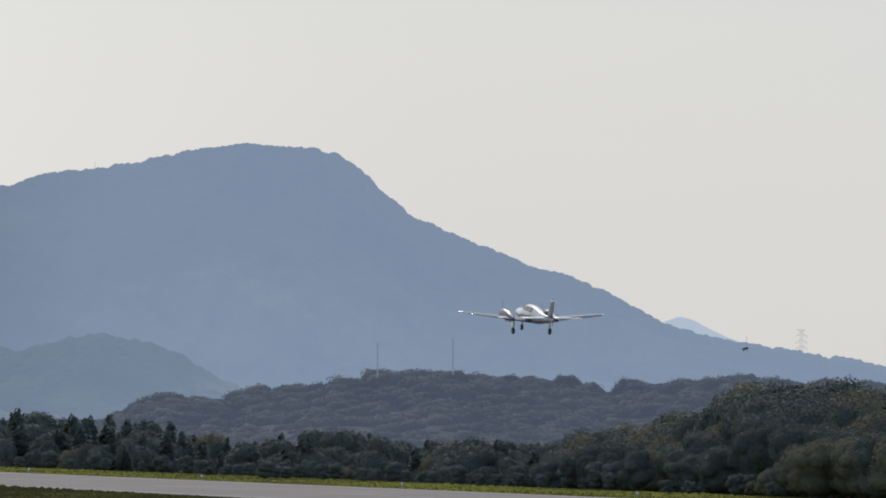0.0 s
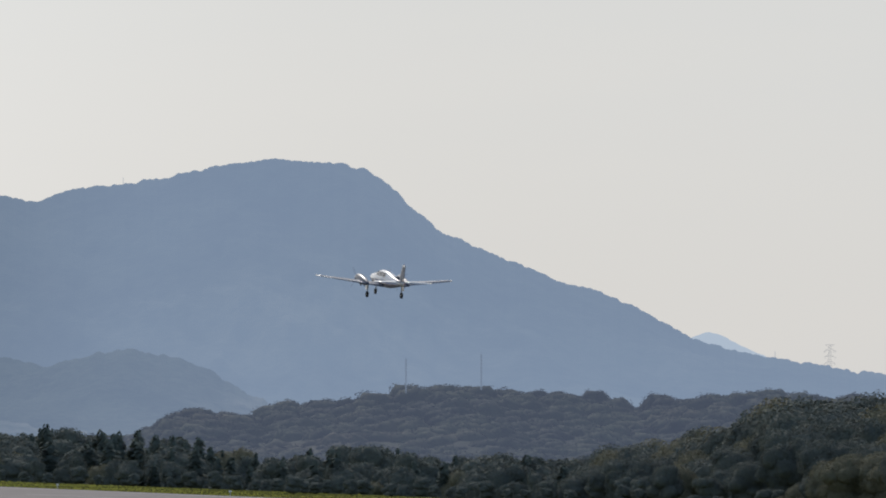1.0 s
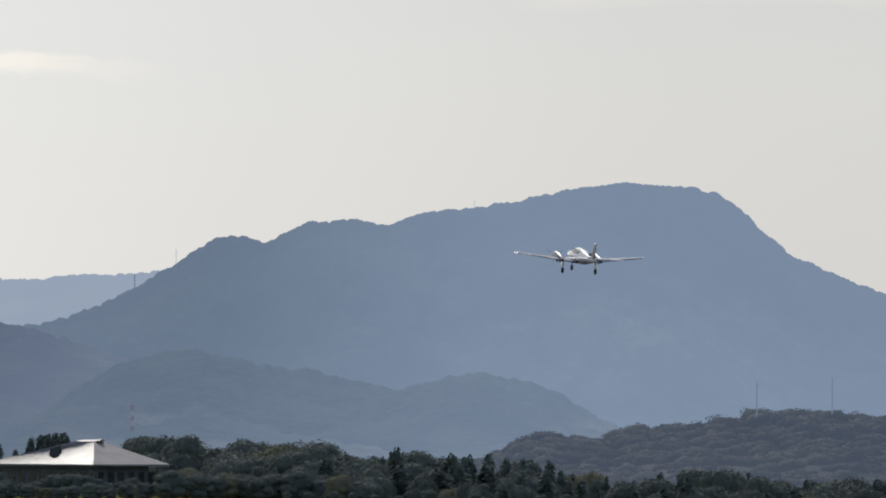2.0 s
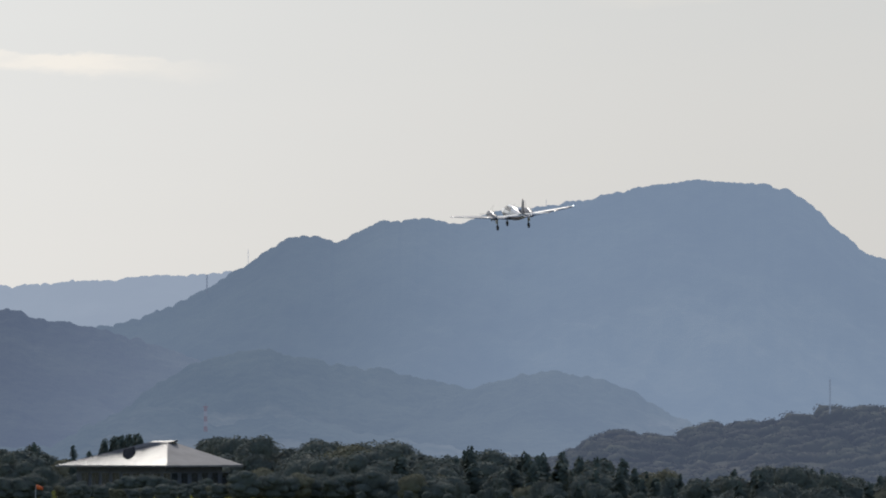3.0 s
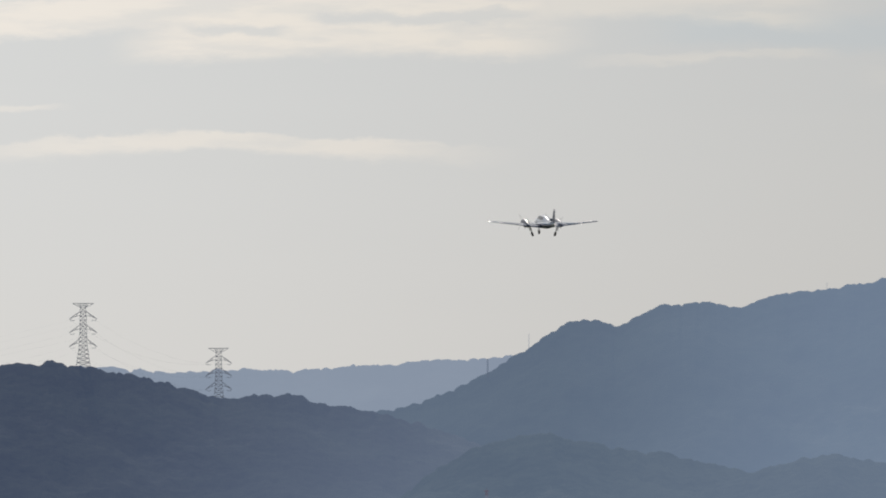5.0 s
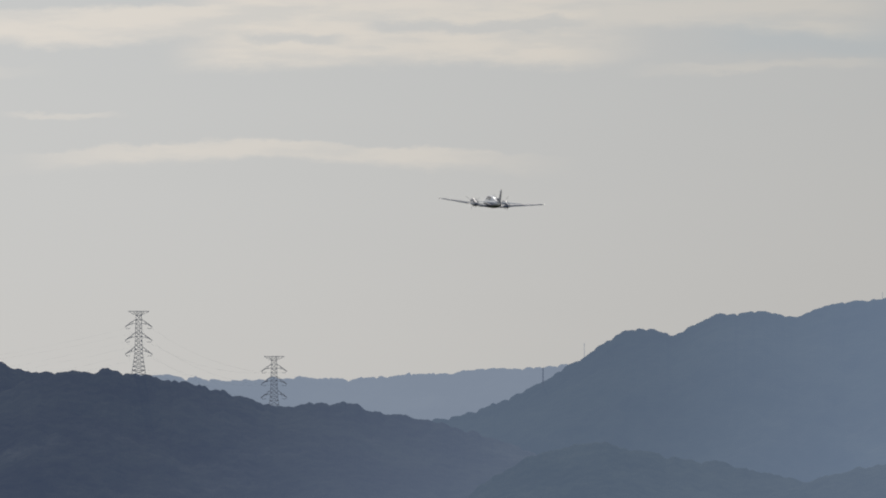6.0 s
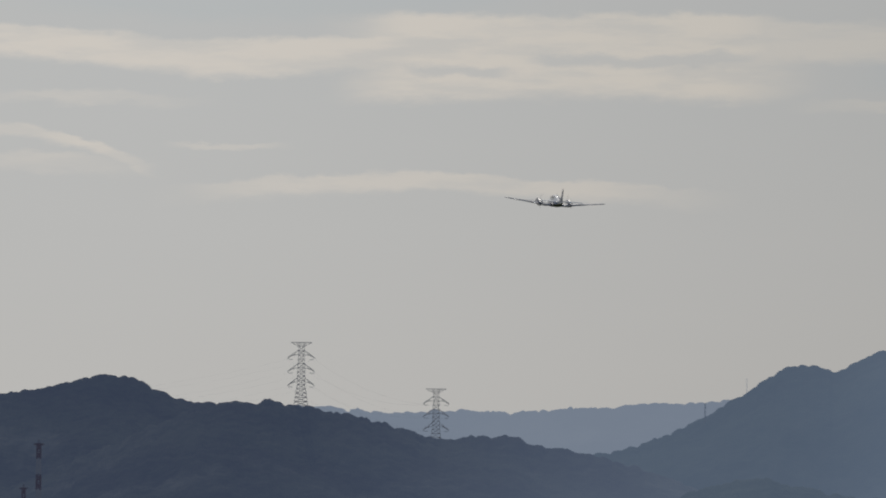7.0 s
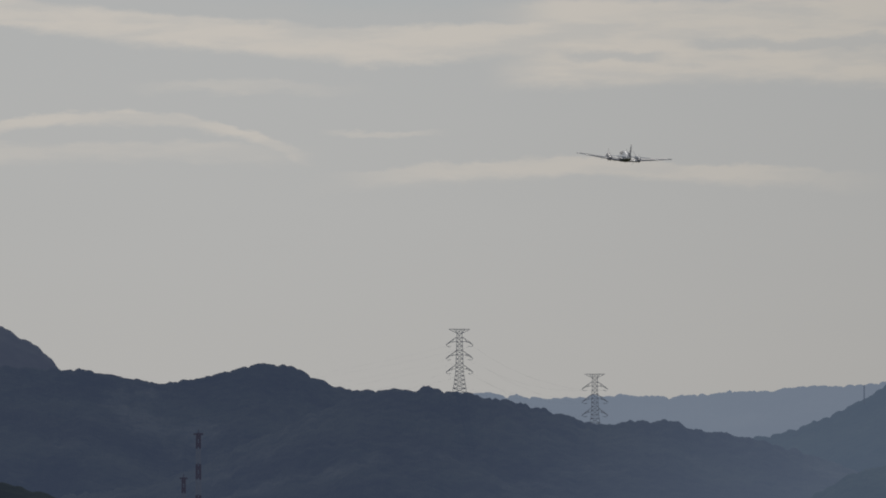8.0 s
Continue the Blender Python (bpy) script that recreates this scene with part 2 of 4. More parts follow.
M["wall"] = material("grey_rendered_wall", ((0.11, 0.115, 0.135), (0.15, 0.155, 0.175), (0.09, 0.095, 0.11)), 0.4, 0.9, bump=0.01)
M["pane"] = material("dark_window_glass", ((0.02, 0.025, 0.03), (0.05, 0.055, 0.06)), 0.8, 0.15, coat=0.8)
# pylons, cables and masts: haze emission is mixed over their steel and paint
M["far_steel"] = material("hazed_pylon_steel", ((0.13, 0.14, 0.155), (0.20, 0.21, 0.225)), 1.0, 0.6, haze=((0.52, 0.53, 0.55), (0.12, 0.135, 0.17), 0.62))
M["far_red"] = material("hazed_red_paint", ((0.060, 0.030, 0.030), (0.080, 0.035, 0.035)), 1.0, 0.9, haze=((0.21, 0.18, 0.24), (0.050, 0.050, 0.080), 0.94))
M["far_white"] = material("hazed_white_paint", ((0.42, 0.42, 0.44), (0.52, 0.52, 0.52)), 1.0, 0.6, haze=((0.24, 0.27, 0.36), (0.086, 0.104, 0.150), 0.90))
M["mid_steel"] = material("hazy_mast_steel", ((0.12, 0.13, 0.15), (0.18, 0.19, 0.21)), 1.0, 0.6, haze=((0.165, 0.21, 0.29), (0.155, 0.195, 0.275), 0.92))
M["crest_steel"] = material("hazed_crest_steel", ((0.12, 0.13, 0.15), (0.18, 0.19, 0.21)), 1.0, 0.6, haze=((0.46, 0.49, 0.53), (0.36, 0.41, 0.49), 0.92))
M["mast_white"] = material("white_mast_paint", ((0.52, 0.52, 0.54), (0.62, 0.62, 0.62)), 1.0, 0.6)
M["orange"] = material("orange_cloth", ((0.70, 0.12, 0.03), (0.80, 0.18, 0.05)), 2.0, 0.8)
M["feather"] = material("black_feathers", ((0.015, 0.015, 0.018), (0.035, 0.035, 0.04)), 6.0, 0.6)
M["car_white"] = material("white_car_paint", ((0.70, 0.71, 0.72), (0.78, 0.78, 0.78)), 1.0, 0.25, coat=0.7)
M["car_silver"] = material("silver_car_paint", ((0.42, 0.43, 0.45), (0.50, 0.50, 0.52)), 1.0, 0.25, metal=0.5, coat=0.7)
M["car_dark"] = material("dark_car_paint", ((0.03, 0.035, 0.05), (0.05, 0.055, 0.07)), 1.0, 0.25, coat=0.7)


def see_through(m, share):
    """Lets part of the view through: propeller blades turn too fast to be seen whole."""
    t = m.node_tree
    clear = t.nodes.new("ShaderNodeBsdfTransparent")
    mx = t.nodes.new("ShaderNodeMixShader")
    mx.inputs[0].default_value = share
    t.links.new(t.nodes["Principled BSDF"].outputs[0], mx.inputs[1])
    t.links.new(clear.outputs[0], mx.inputs[2])
    t.links.new(mx.outputs[0], t.nodes["Material Output"].inputs[0])
    return m


M["blade"] = see_through(material("spinning_blade", ((0.06, 0.06, 0.065), (0.10, 0.10, 0.105)), 4.0, 0.4), 0.93)


# ---- mesh tools ----
def mesh_from(name, verts, faces, mat, smooth=False):
    me = bpy.data.meshes.new(name)
    me.from_pydata([tuple(v) for v in verts], [], [tuple(f) for f in faces])
    me.materials.append(mat)
    if smooth:
        me.shade_smooth()
    me.update()
    return me


def thing(name, label, category, group="", kind="", data=None):
    return tagged(new(name, data), label, category, group, kind)


def part(name, geo, mat, parent, label="", smooth=False, at=None):
    """Links (verts, faces) as one mesh under a thing or a part."""
    ob = new(name, mesh_from(name, geo[0], geo[1], mat, smooth))
    ob.parent = parent
    if at is not None:
        ob.matrix_basis = at
    return tagged(ob, label)


def join(*geos):
    verts, faces = [], []
    for v, f in geos:
        k = len(verts)
        verts += [tuple(p) for p in v]
        faces += [tuple(i + k for i in q) for q in f]
    return verts, faces


def rings(loops, cap=True, closed=True):
    """Skin over a row of vertex loops of equal length."""
    n = len(loops[0])
    verts = [tuple(p) for l in loops for p in l]
    faces = []
    m = n if closed else n - 1
    for i in range(len(loops) - 1):
        for j in range(m):
            k = (j + 1) % n
            faces.append((i * n + j, i * n + k, (i + 1) * n + k, (i + 1) * n + j))
    if cap:
        faces.append(tuple(range(n))[::-1])
        faces.append(tuple(range((len(loops) - 1) * n, len(loops) * n)))
    return verts, faces


def rod(a, b, r0, r1=None, n=6):
    """A tapered bar from a to b."""
    a, b = Vector(a), Vector(b)
    r1 = r0 if r1 is None else r1
    q = (b - a).to_track_quat("Z", "Y")
    loops = []
    for c, r in ((a, r0), (b, r1)):
        loops.append([c + q @ Vector((r * math.cos(2 * math.pi * i / n), r * math.sin(2 * math.pi * i / n), 0)) for i in range(n)])
    return rings(loops)


def box(x0, x1, y0, y1, z0, z1, bevel=0.0):
    """A box with chamfered upright and top edges."""
    def ring(z, d):
        e = bevel
        return [(x0 + e + d, y0 + d, z), (x1 - e - d, y0 + d, z), (x1 - d, y0 + e + d, z), (x1 - d, y1 - e - d, z),
                (x1 - e - d, y1 - d, z), (x0 + e + d, y1 - d, z), (x0 + d, y1 - e - d, z), (x0 + d, y0 + e + d, z)]
    if bevel <= 0:
        v = [(x, y, z) for z in (z0, z1) for x, y in ((x0, y0), (x1, y0), (x1, y1), (x0, y1))]
        return v, [(3, 2, 1, 0), (4, 5, 6, 7), (0, 1, 5, 4), (1, 2, 6, 5), (2, 3, 7, 6), (3, 0, 4, 7)]
    return rings([ring(z0, 0), ring(z1 - bevel, 0), ring(z1, bevel * 0.7)])


def tyre(radius, width, n=20, inner=0.55):
    """A wheel ring about the x axis, with rounded shoulders."""
    prof = [(inner, -0.42), (0.80, -0.5), (0.95, -0.40), (1.0, -0.15), (1.0, 0.15), (0.95, 0.40), (0.80, 0.5), (inner, 0.42)]
    loops = [[(w * width, r * radius * math.cos(a), r * radius * math.sin(a)) for r, w in prof]
             for a in (2 * math.pi * i / n for i in range(n + 1))]
    return rings(loops, cap=False)


def disc(radius, width, n=16):
    prof = [(0.02, -0.5), (0.35, -0.5), (0.45, -0.30), (0.95, -0.30), (1.0, -0.42), (1.0, 0.42), (0.95, 0.30), (0.45, 0.30), (0.35, 0.5), (0.02, 0.5)]
    loops = [[(w * width, r * radius * math.cos(a), r * radius * math.sin(a)) for r, w in prof]
             for a in (2 * math.pi * i / n for i in range(n + 1))]
    return rings(loops, cap=False)


def icosphere(level):
    bm = bmesh.new()
    bmesh.ops.create_icosphere(bm, subdivisions=level, radius=1.0)
    v = np.array([p.co[:] for p in bm.verts])
    f = np.array([[q.index for q in face.verts] for face in bm.faces])
    bm.free()
    return v, f


def domes(u, v, seed=0):
    """Rounded cells (1 at a crown's centre, 0 between crowns) over the plane, one crown per unit."""
    iu, iv = np.floor(u), np.floor(v)
    best = np.full(u.shape, 9.0)
    for du in (-1, 0, 1):
        for dv in (-1, 0, 1):
            cu, cv = iu + du, iv + dv
            h = np.sin(cu * 127.1 + cv * 311.7 + seed * 17.3) * 43758.5453
            k = np.sin(cu * 269.5 + cv * 183.3 + seed * 29.1) * 23421.631
            size = 0.75 + 0.5 * ((h * 7.13) % 1.0)
            d = ((cu + 0.15 + 0.7 * (h % 1.0) - u) ** 2 + (cv + 0.15 + 0.7 * (k % 1.0) - v) ** 2) / size
            best = np.minimum(best, d)
    return np.sqrt(np.clip(1.0 - best, 0.0, 1.0))


def waves(u, v, seed, octaves=4):
    """Smooth noise by value lattice, about -1 to 1."""
    total, amp = np.zeros_like(u), 1.0
    for o in range(octaves):
        iu, iv = np.floor(u), np.floor(v)
        fu, fv = u - iu, v - iv
        fu, fv = fu * fu * (3 - 2 * fu), fv * fv * (3 - 2 * fv)

        def lattice(a, b):
            return (np.sin(a * 127.1 + b * 311.7 + seed * 74.7 + o * 13.1) * 43758.5453) % 1.0
        top = lattice(iu, iv) * (1 - fu) + lattice(iu + 1, iv) * fu
        low = lattice(iu, iv + 1) * (1 - fu) + lattice(iu + 1, iv + 1) * fu
        total += amp * (2 * (top * (1 - fv) + low * fv) - 1)
        amp, u, v = amp * 0.5, u * 2.03, v * 2.03
    return total / 1.6


# ---- the lie of the land ----
HEADING = -18.0                                    # runway direction, azimuth
RU = Vector((math.sin(radians(HEADING)), math.cos(radians(HEADING)), 0))   # along the runway, away from the deck
RN = Vector((math.cos(radians(HEADING)), -math.sin(radians(HEADING)), 0))  # across it, to the right


def field(s, p, z=0.0):
    """A place s metres along and p metres across the airfield."""
    q = RU * s + RN * p
    return Vector((q.x, q.y, z))


def ground_z(p):
    """Level airfield, then a bank down to the wooded low ground beyond."""
    x = min(max((p - 232.0) / 20.0, 0.0), 1.0)
    return -3.5 * x * x * (3 - 2 * x)


def polar(azimuth, distance, z=0.0):
    a = radians(azimuth)
    return Vector((distance * math.sin(a), distance * math.cos(a), z))


def across(azimuth, distance):
    return polar(azimuth, distance).dot(RN)


def crest_at(profile, az):
    pts = sorted(profile)
    xs, ys = np.array([p[0] for p in pts]), np.array([p[1] for p in pts])
    k = np.array([-0.06, -0.03, 0.0, 0.03, 0.06])
    w = np.array([0.1, 0.23, 0.34, 0.23, 0.1])
    return sum(wi * np.interp(az + ki, xs, ys) for wi, ki in zip(w, k))


def ridge(name, label, profile, distance, front, mat, cell=6.0, crown=1.6, step=1.5, rows=70, base=-4.0, seed=1, spur=0.10, bulge=1.25):
    """A wooded ridge: its skyline as (azimuth, elevation) of some summits and saddles, its front slope with spurs, its back slope, all under a canopy of crowns."""
    a0, a1 = min(p[0] for p in profile), max(p[0] for p in profile)
    n = int(radians(a1 - a0) * distance / step)
    az = np.linspace(a0, a1, n)
    top = EYE[2] + distance * np.tan(np.radians(crest_at(profile, az))) - crown * 1.3
    along = az * radians(1.0) * distance
    top = top - 0.62 * crown + crown * (0.45 * waves(along / (cell * 0.7), along * 0, seed + 40, 4) + 0.45 * domes(along / (cell * 1.0), along * 0 + 0.5, seed + 50) + 0.85 * domes(along / (cell * 0.36), along * 0 + 0.5, seed + 51))
    w = np.concatenate([np.linspace(1, 0, rows) ** 1.15, -np.linspace(0.02, 1, 12)])
    A, Wd = np.meshgrid(az, w)
    T = np.tile(top, (len(w), 1))
    r = distance - front * np.where(Wd > 0, Wd, 0) - 0.5 * front * np.where(Wd < 0, Wd, 0)
    X, Y = r * np.sin(np.radians(A)), r * np.cos(np.radians(A))
    aw = np.abs(Wd)
    Z = base + (T - base) * np.clip(1 - aw, 0, 1) ** bulge
    lump = waves(X / (front * 0.16) + 1.3 * (Y - distance) / front, Y / (front * 0.5), seed, 5)
    Z += spur * (T - base) * lump * np.sin(np.pi * np.clip(aw, 0, 1))
    lift = domes(X / cell, Y / (cell * 1.2), seed) + 0.5 * domes(X / (cell * 0.45) + 3, Y / (cell * 0.5), seed + 5)
    Z += crown * (lift - 0.2) * (0.75 + 0.5 * waves(X / (cell * 6), Y / (cell * 6), seed + 3, 2))
    nr, nc = Z.shape
    verts = np.stack([X, Y, Z], -1).reshape(-1, 3)
    i = np.arange(nr - 1)[:, None] * nc + np.arange(nc - 1)[None, :]
    faces = np.stack([i, i + 1, i + nc + 1, i + nc], -1).reshape(-1, 4)
    me = bpy.data.meshes.new(name)
    me.vertices.add(len(verts))
    me.vertices.foreach_set("co", verts.ravel())
    me.loops.add(faces.size)
    me.loops.foreach_set("vertex_index", faces.ravel())
    me.polygons.add(len(faces))
    me.polygons.foreach_set("loop_start", np.arange(0, faces.size, 4))
    me.materials.append(mat)
    me.update(calc_edges=True)
    me.shade_smooth()
    return tagged(new(name, me), label, "mountain" if distance > 3900 else "hill", kind="structure")


MAIN_CREST = [(3.30, 0.17), (3.00, 0.135), (2.79, 0.207), (2.55, 0.222), (2.09, 0.303), (1.56, 0.40), (1.33, 0.511), (1.17, 0.613), (0.92, 0.739), (0.64, 0.797),
              (0.37, 0.896), (-0.05, 1.072), (-0.19, 1.125), (-0.25, 1.183), (-0.48, 1.385), (-0.61, 1.507), (-0.74, 1.583), (-0.90, 1.612), (-1.30, 1.634),
              (-1.66, 1.594), (-2.10, 1.500), (-2.53, 1.433), (-2.70, 1.428), (-2.94, 1.338), (-3.16, 1.386), (-3.40, 1.385), (-3.52, 1.362), (-3.62, 1.318), (-3.77, 1.200),
              (-3.97, 1.270), (-4.10, 1.240), (-4.44, 1.023), (-4.63, 0.907), (-4.86, 0.792), (-5.20, 0.68), (-5.84, 0.603), (-6.6, 0.45)]
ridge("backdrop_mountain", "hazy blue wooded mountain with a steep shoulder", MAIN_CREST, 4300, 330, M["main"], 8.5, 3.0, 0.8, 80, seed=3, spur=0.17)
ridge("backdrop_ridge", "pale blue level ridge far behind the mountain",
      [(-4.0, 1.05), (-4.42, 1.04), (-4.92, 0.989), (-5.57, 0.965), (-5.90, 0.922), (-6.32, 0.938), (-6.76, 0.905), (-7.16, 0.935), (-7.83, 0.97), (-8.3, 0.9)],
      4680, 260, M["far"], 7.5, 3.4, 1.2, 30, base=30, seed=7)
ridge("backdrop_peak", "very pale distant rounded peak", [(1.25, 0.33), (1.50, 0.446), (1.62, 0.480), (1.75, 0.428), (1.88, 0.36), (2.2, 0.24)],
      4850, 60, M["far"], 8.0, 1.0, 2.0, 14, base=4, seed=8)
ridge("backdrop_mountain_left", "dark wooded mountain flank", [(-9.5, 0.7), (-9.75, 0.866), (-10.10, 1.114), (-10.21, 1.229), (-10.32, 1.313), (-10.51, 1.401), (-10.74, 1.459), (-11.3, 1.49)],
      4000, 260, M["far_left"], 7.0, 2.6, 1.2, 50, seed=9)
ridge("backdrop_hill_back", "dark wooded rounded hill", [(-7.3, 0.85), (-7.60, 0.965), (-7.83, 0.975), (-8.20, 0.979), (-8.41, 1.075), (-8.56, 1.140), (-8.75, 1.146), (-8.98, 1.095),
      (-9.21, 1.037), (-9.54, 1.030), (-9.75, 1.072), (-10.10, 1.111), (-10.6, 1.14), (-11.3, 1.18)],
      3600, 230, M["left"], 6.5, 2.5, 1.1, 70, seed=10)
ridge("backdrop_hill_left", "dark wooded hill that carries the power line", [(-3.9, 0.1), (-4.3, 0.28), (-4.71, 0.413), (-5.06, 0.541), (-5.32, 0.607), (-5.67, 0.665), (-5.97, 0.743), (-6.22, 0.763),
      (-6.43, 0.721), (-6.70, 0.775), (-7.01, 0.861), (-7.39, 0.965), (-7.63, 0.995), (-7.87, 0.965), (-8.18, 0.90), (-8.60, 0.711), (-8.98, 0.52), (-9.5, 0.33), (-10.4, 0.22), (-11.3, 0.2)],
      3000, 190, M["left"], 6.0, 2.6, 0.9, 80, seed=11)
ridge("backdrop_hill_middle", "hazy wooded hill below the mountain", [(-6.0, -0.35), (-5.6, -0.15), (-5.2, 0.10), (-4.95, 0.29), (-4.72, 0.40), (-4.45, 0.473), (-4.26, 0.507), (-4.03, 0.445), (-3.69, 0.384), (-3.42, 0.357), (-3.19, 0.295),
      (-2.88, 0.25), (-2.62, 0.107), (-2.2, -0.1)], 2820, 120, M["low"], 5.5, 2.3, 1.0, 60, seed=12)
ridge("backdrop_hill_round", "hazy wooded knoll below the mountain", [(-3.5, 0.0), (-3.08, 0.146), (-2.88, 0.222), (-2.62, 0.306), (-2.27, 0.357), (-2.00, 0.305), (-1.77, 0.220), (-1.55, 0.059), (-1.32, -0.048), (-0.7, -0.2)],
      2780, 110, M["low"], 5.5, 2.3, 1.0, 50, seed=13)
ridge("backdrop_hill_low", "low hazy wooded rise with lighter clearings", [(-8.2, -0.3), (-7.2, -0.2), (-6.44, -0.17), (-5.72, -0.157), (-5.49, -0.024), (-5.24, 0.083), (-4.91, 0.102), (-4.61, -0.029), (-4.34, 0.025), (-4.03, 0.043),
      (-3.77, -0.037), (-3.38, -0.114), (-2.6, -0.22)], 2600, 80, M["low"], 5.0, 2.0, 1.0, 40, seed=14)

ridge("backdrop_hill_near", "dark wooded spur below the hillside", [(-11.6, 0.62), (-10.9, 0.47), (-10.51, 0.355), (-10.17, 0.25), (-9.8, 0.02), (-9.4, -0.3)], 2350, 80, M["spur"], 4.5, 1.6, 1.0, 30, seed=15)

# ---- ground, runway ----
def build_ground():
    """One sheet out to the horizon, in airfield axes; the bank lies beyond the runway."""
    cross = [-4800, -2400, -1000, -400, -100, 60, 140, 180, 200, 220, 232, 236, 240, 244, 248, 252, 262, 280, 330, 420, 700, 1200, 2400, 4800]
    along = [-4800, -2000, -600, 0] + list(range(300, 1500, 40)) + [1700, 2200, 3000, 4000, 4800]
    verts = [field(s, p, ground_z(p) + (0.12 * noise.noise((s * 0.02, p * 0.05, 3)) if p > 219 else 0)) for p in cross for s in along]
    n = len(along)
    faces = [(i * n + j, i * n + j + 1, (i + 1) * n + j + 1, (i + 1) * n + j) for i in range(len(cross) - 1) for j in range(n - 1)]
    thing("ground", "mown airfield grass, falling away beyond the runway", "ground", kind="structure", data=mesh_from("ground", verts, faces, M["grass"]))


def strip(s0, s1, p0, p1, z, step=25.0):
    n = int((s1 - s0) / step) + 1
    ss = [s0 + (s1 - s0) * i / n for i in range(n + 1)]
    loops = [[field(s, p0, z - 0.3), field(s, p0, z), field(s, p1, z), field(s, p1, z - 0.3)] for s in ss]
    return rings(loops, closed=False)


def build_runway():
    thing("runway", "pale grey asphalt runway with white side stripes", "runway", kind="structure", data=mesh_from("runway", *strip(-250, 885, 186, 216, 0.05), M["asphalt"]))
    for p in (187.2, 213.9):
        thing("runway_marking", "white painted side stripe on the runway", "runway marking", kind="structure",
              data=mesh_from("runway_marking", *[strip(-240, 880, p, p + 0.9, 0.056)[k] if k else [Vector(q) for q in strip(-240, 880, p, p + 0.9, 0.056)[0]] for k in (0, 1)], M["line"]))
    k = 0
    while -240 + 50 * k < 840:
        s = -230 + 50 * k
        thing("runway_marking", "white painted centre dash on the runway", "runway marking", kind="structure", data=mesh_from("runway_marking", *strip(s, s + 30, 200.7, 201.3, 0.056, 30), M["line"]))
        k += 1


def tufts(name, label, mat, area, count, size, seed):
    """Blades in leaning tufts, scattered over a stretch of the verge."""
    rng = np.random.default_rng(seed)
    verts, faces = [], []
    for _ in range(count):
        s, p = rng.uniform(area[0], area[1]), rng.uniform(area[2], area[3])
        c = field(s, p, ground_z(p) - 0.02)
        h = size * rng.uniform(0.4, 1.0) * (0.55 + 0.9 * max(0.0, noise.noise((s * 0.035, p * 0.1, seed)) + 0.3))
        a = rng.uniform(0, math.pi)
        d = Vector((math.cos(a), math.sin(a), 0)) * h * 0.8
        lean = Vector((rng.uniform(-0.3, 0.3) * h, rng.uniform(-0.3, 0.3) * h, h))
        k = len(verts)
        verts += [c - d, c + d, c + d * 0.7 + lean, c - d * 0.7 + lean * 0.9]
        faces.append((k, k + 1, k + 2, k + 3))
    thing(name, label, "grass", kind="stuff", data=mesh_from(name, verts, faces, mat))


def sprays(rng, q, n, card, tilt=0.65):
    """Small pointed leaf sprays at q, lying loosely along the outward normals n."""
    m = len(q)
    t1 = np.cross(n, rng.normal(size=(m, 3)))
    t1 /= np.linalg.norm(t1, axis=1)[:, None] + 1e-9
    t2 = np.cross(n, t1) * 0.75 + n * rng.uniform(-tilt, tilt, (m, 1))
    e = card * rng.uniform(0.5, 1.35, (m, 1))
    v = np.stack([q - t1 * e, q + t2 * e * 0.9, q + t1 * e * 1.1 - t2 * e * 0.6], 1).reshape(-1, 3)
    return v, np.arange(3 * m).reshape(m, 3)


def billows(rng, count=10, width=0.22, proud=0.20):
    """A rounded leafy mass: gives the swell and the normal for directions on the unit ball."""
    d = rng.normal(size=(count, 3))
    d /= np.linalg.norm(d, axis=1)[:, None]
    high = rng.uniform(0.6, 1.0, count)

    def swell(n):
        dist = ((n[:, None, :] - d[None]) ** 2).sum(-1)
        b = high * np.exp(-dist / width)
        k = b.argmax(1)
        top = b[np.arange(len(n)), k]
        out = n * 0.55 + (n - d[k]) * (1.1 * top)[:, None]
        out /= np.linalg.norm(out, axis=1)[:, None] + 1e-9
        return 0.84 + proud * top, out
    return swell


def foliage(rng, lobes, count, card, core=0.86, level=2):
    """A crown: billowing lobes (centre, radii) wrapped in small leaf sprays with an uneven outline."""
    v0, f0 = icosphere(level)
    V, F = [], []
    k = 0
    total = sum(r[0] * r[2] for _, r in lobes)
    for c, r in lobes:
        c, r = np.array(c), np.array(r)
        shape = billows(rng)
        s, _ = shape(v0)
        V.append(v0 * r * core * s[:, None] + c)
        F.append(f0 + k)
        k += len(v0)
        m = max(6, int(count * r[0] * r[2] / total))
        n = rng.normal(size=(m, 3))
        n[:, 2] = np.where(n[:, 2] < -0.6, -n[:, 2], n[:, 2])
        n /= np.linalg.norm(n, axis=1)[:, None]
        s, nn = shape(n)
        v, f = sprays(rng, c + n * r * s[:, None] * rng.uniform(0.84, 1.06, (m, 1)), nn, card)
        V.append(v)
        F.append(f + k)
        k += 3 * m
    return list(np.concatenate(V)), [tuple(q) for q in np.concatenate(F)]


def broadleaf(name, label, seed, width, mat, group, leaves=4600, card=0.025):
    """A tree one metre high that is scaled when set out: trunk with limbs, lobed crown."""
    rng = np.random.default_rng(seed)
    tree = thing(name, label, "tree", group)
    trunk = [rod((0, 0, -0.04), (0.01, 0, 0.34), 0.035, 0.024), rod((0.01, 0, 0.34), (0.0, 0.01, 0.62), 0.024, 0.012)]
    lobes = [((0, 0, 0.63), (width * 0.44, width * 0.44, 0.42)), ((0, 0, 0.28), (width * 0.38, width * 0.38, 0.26))]
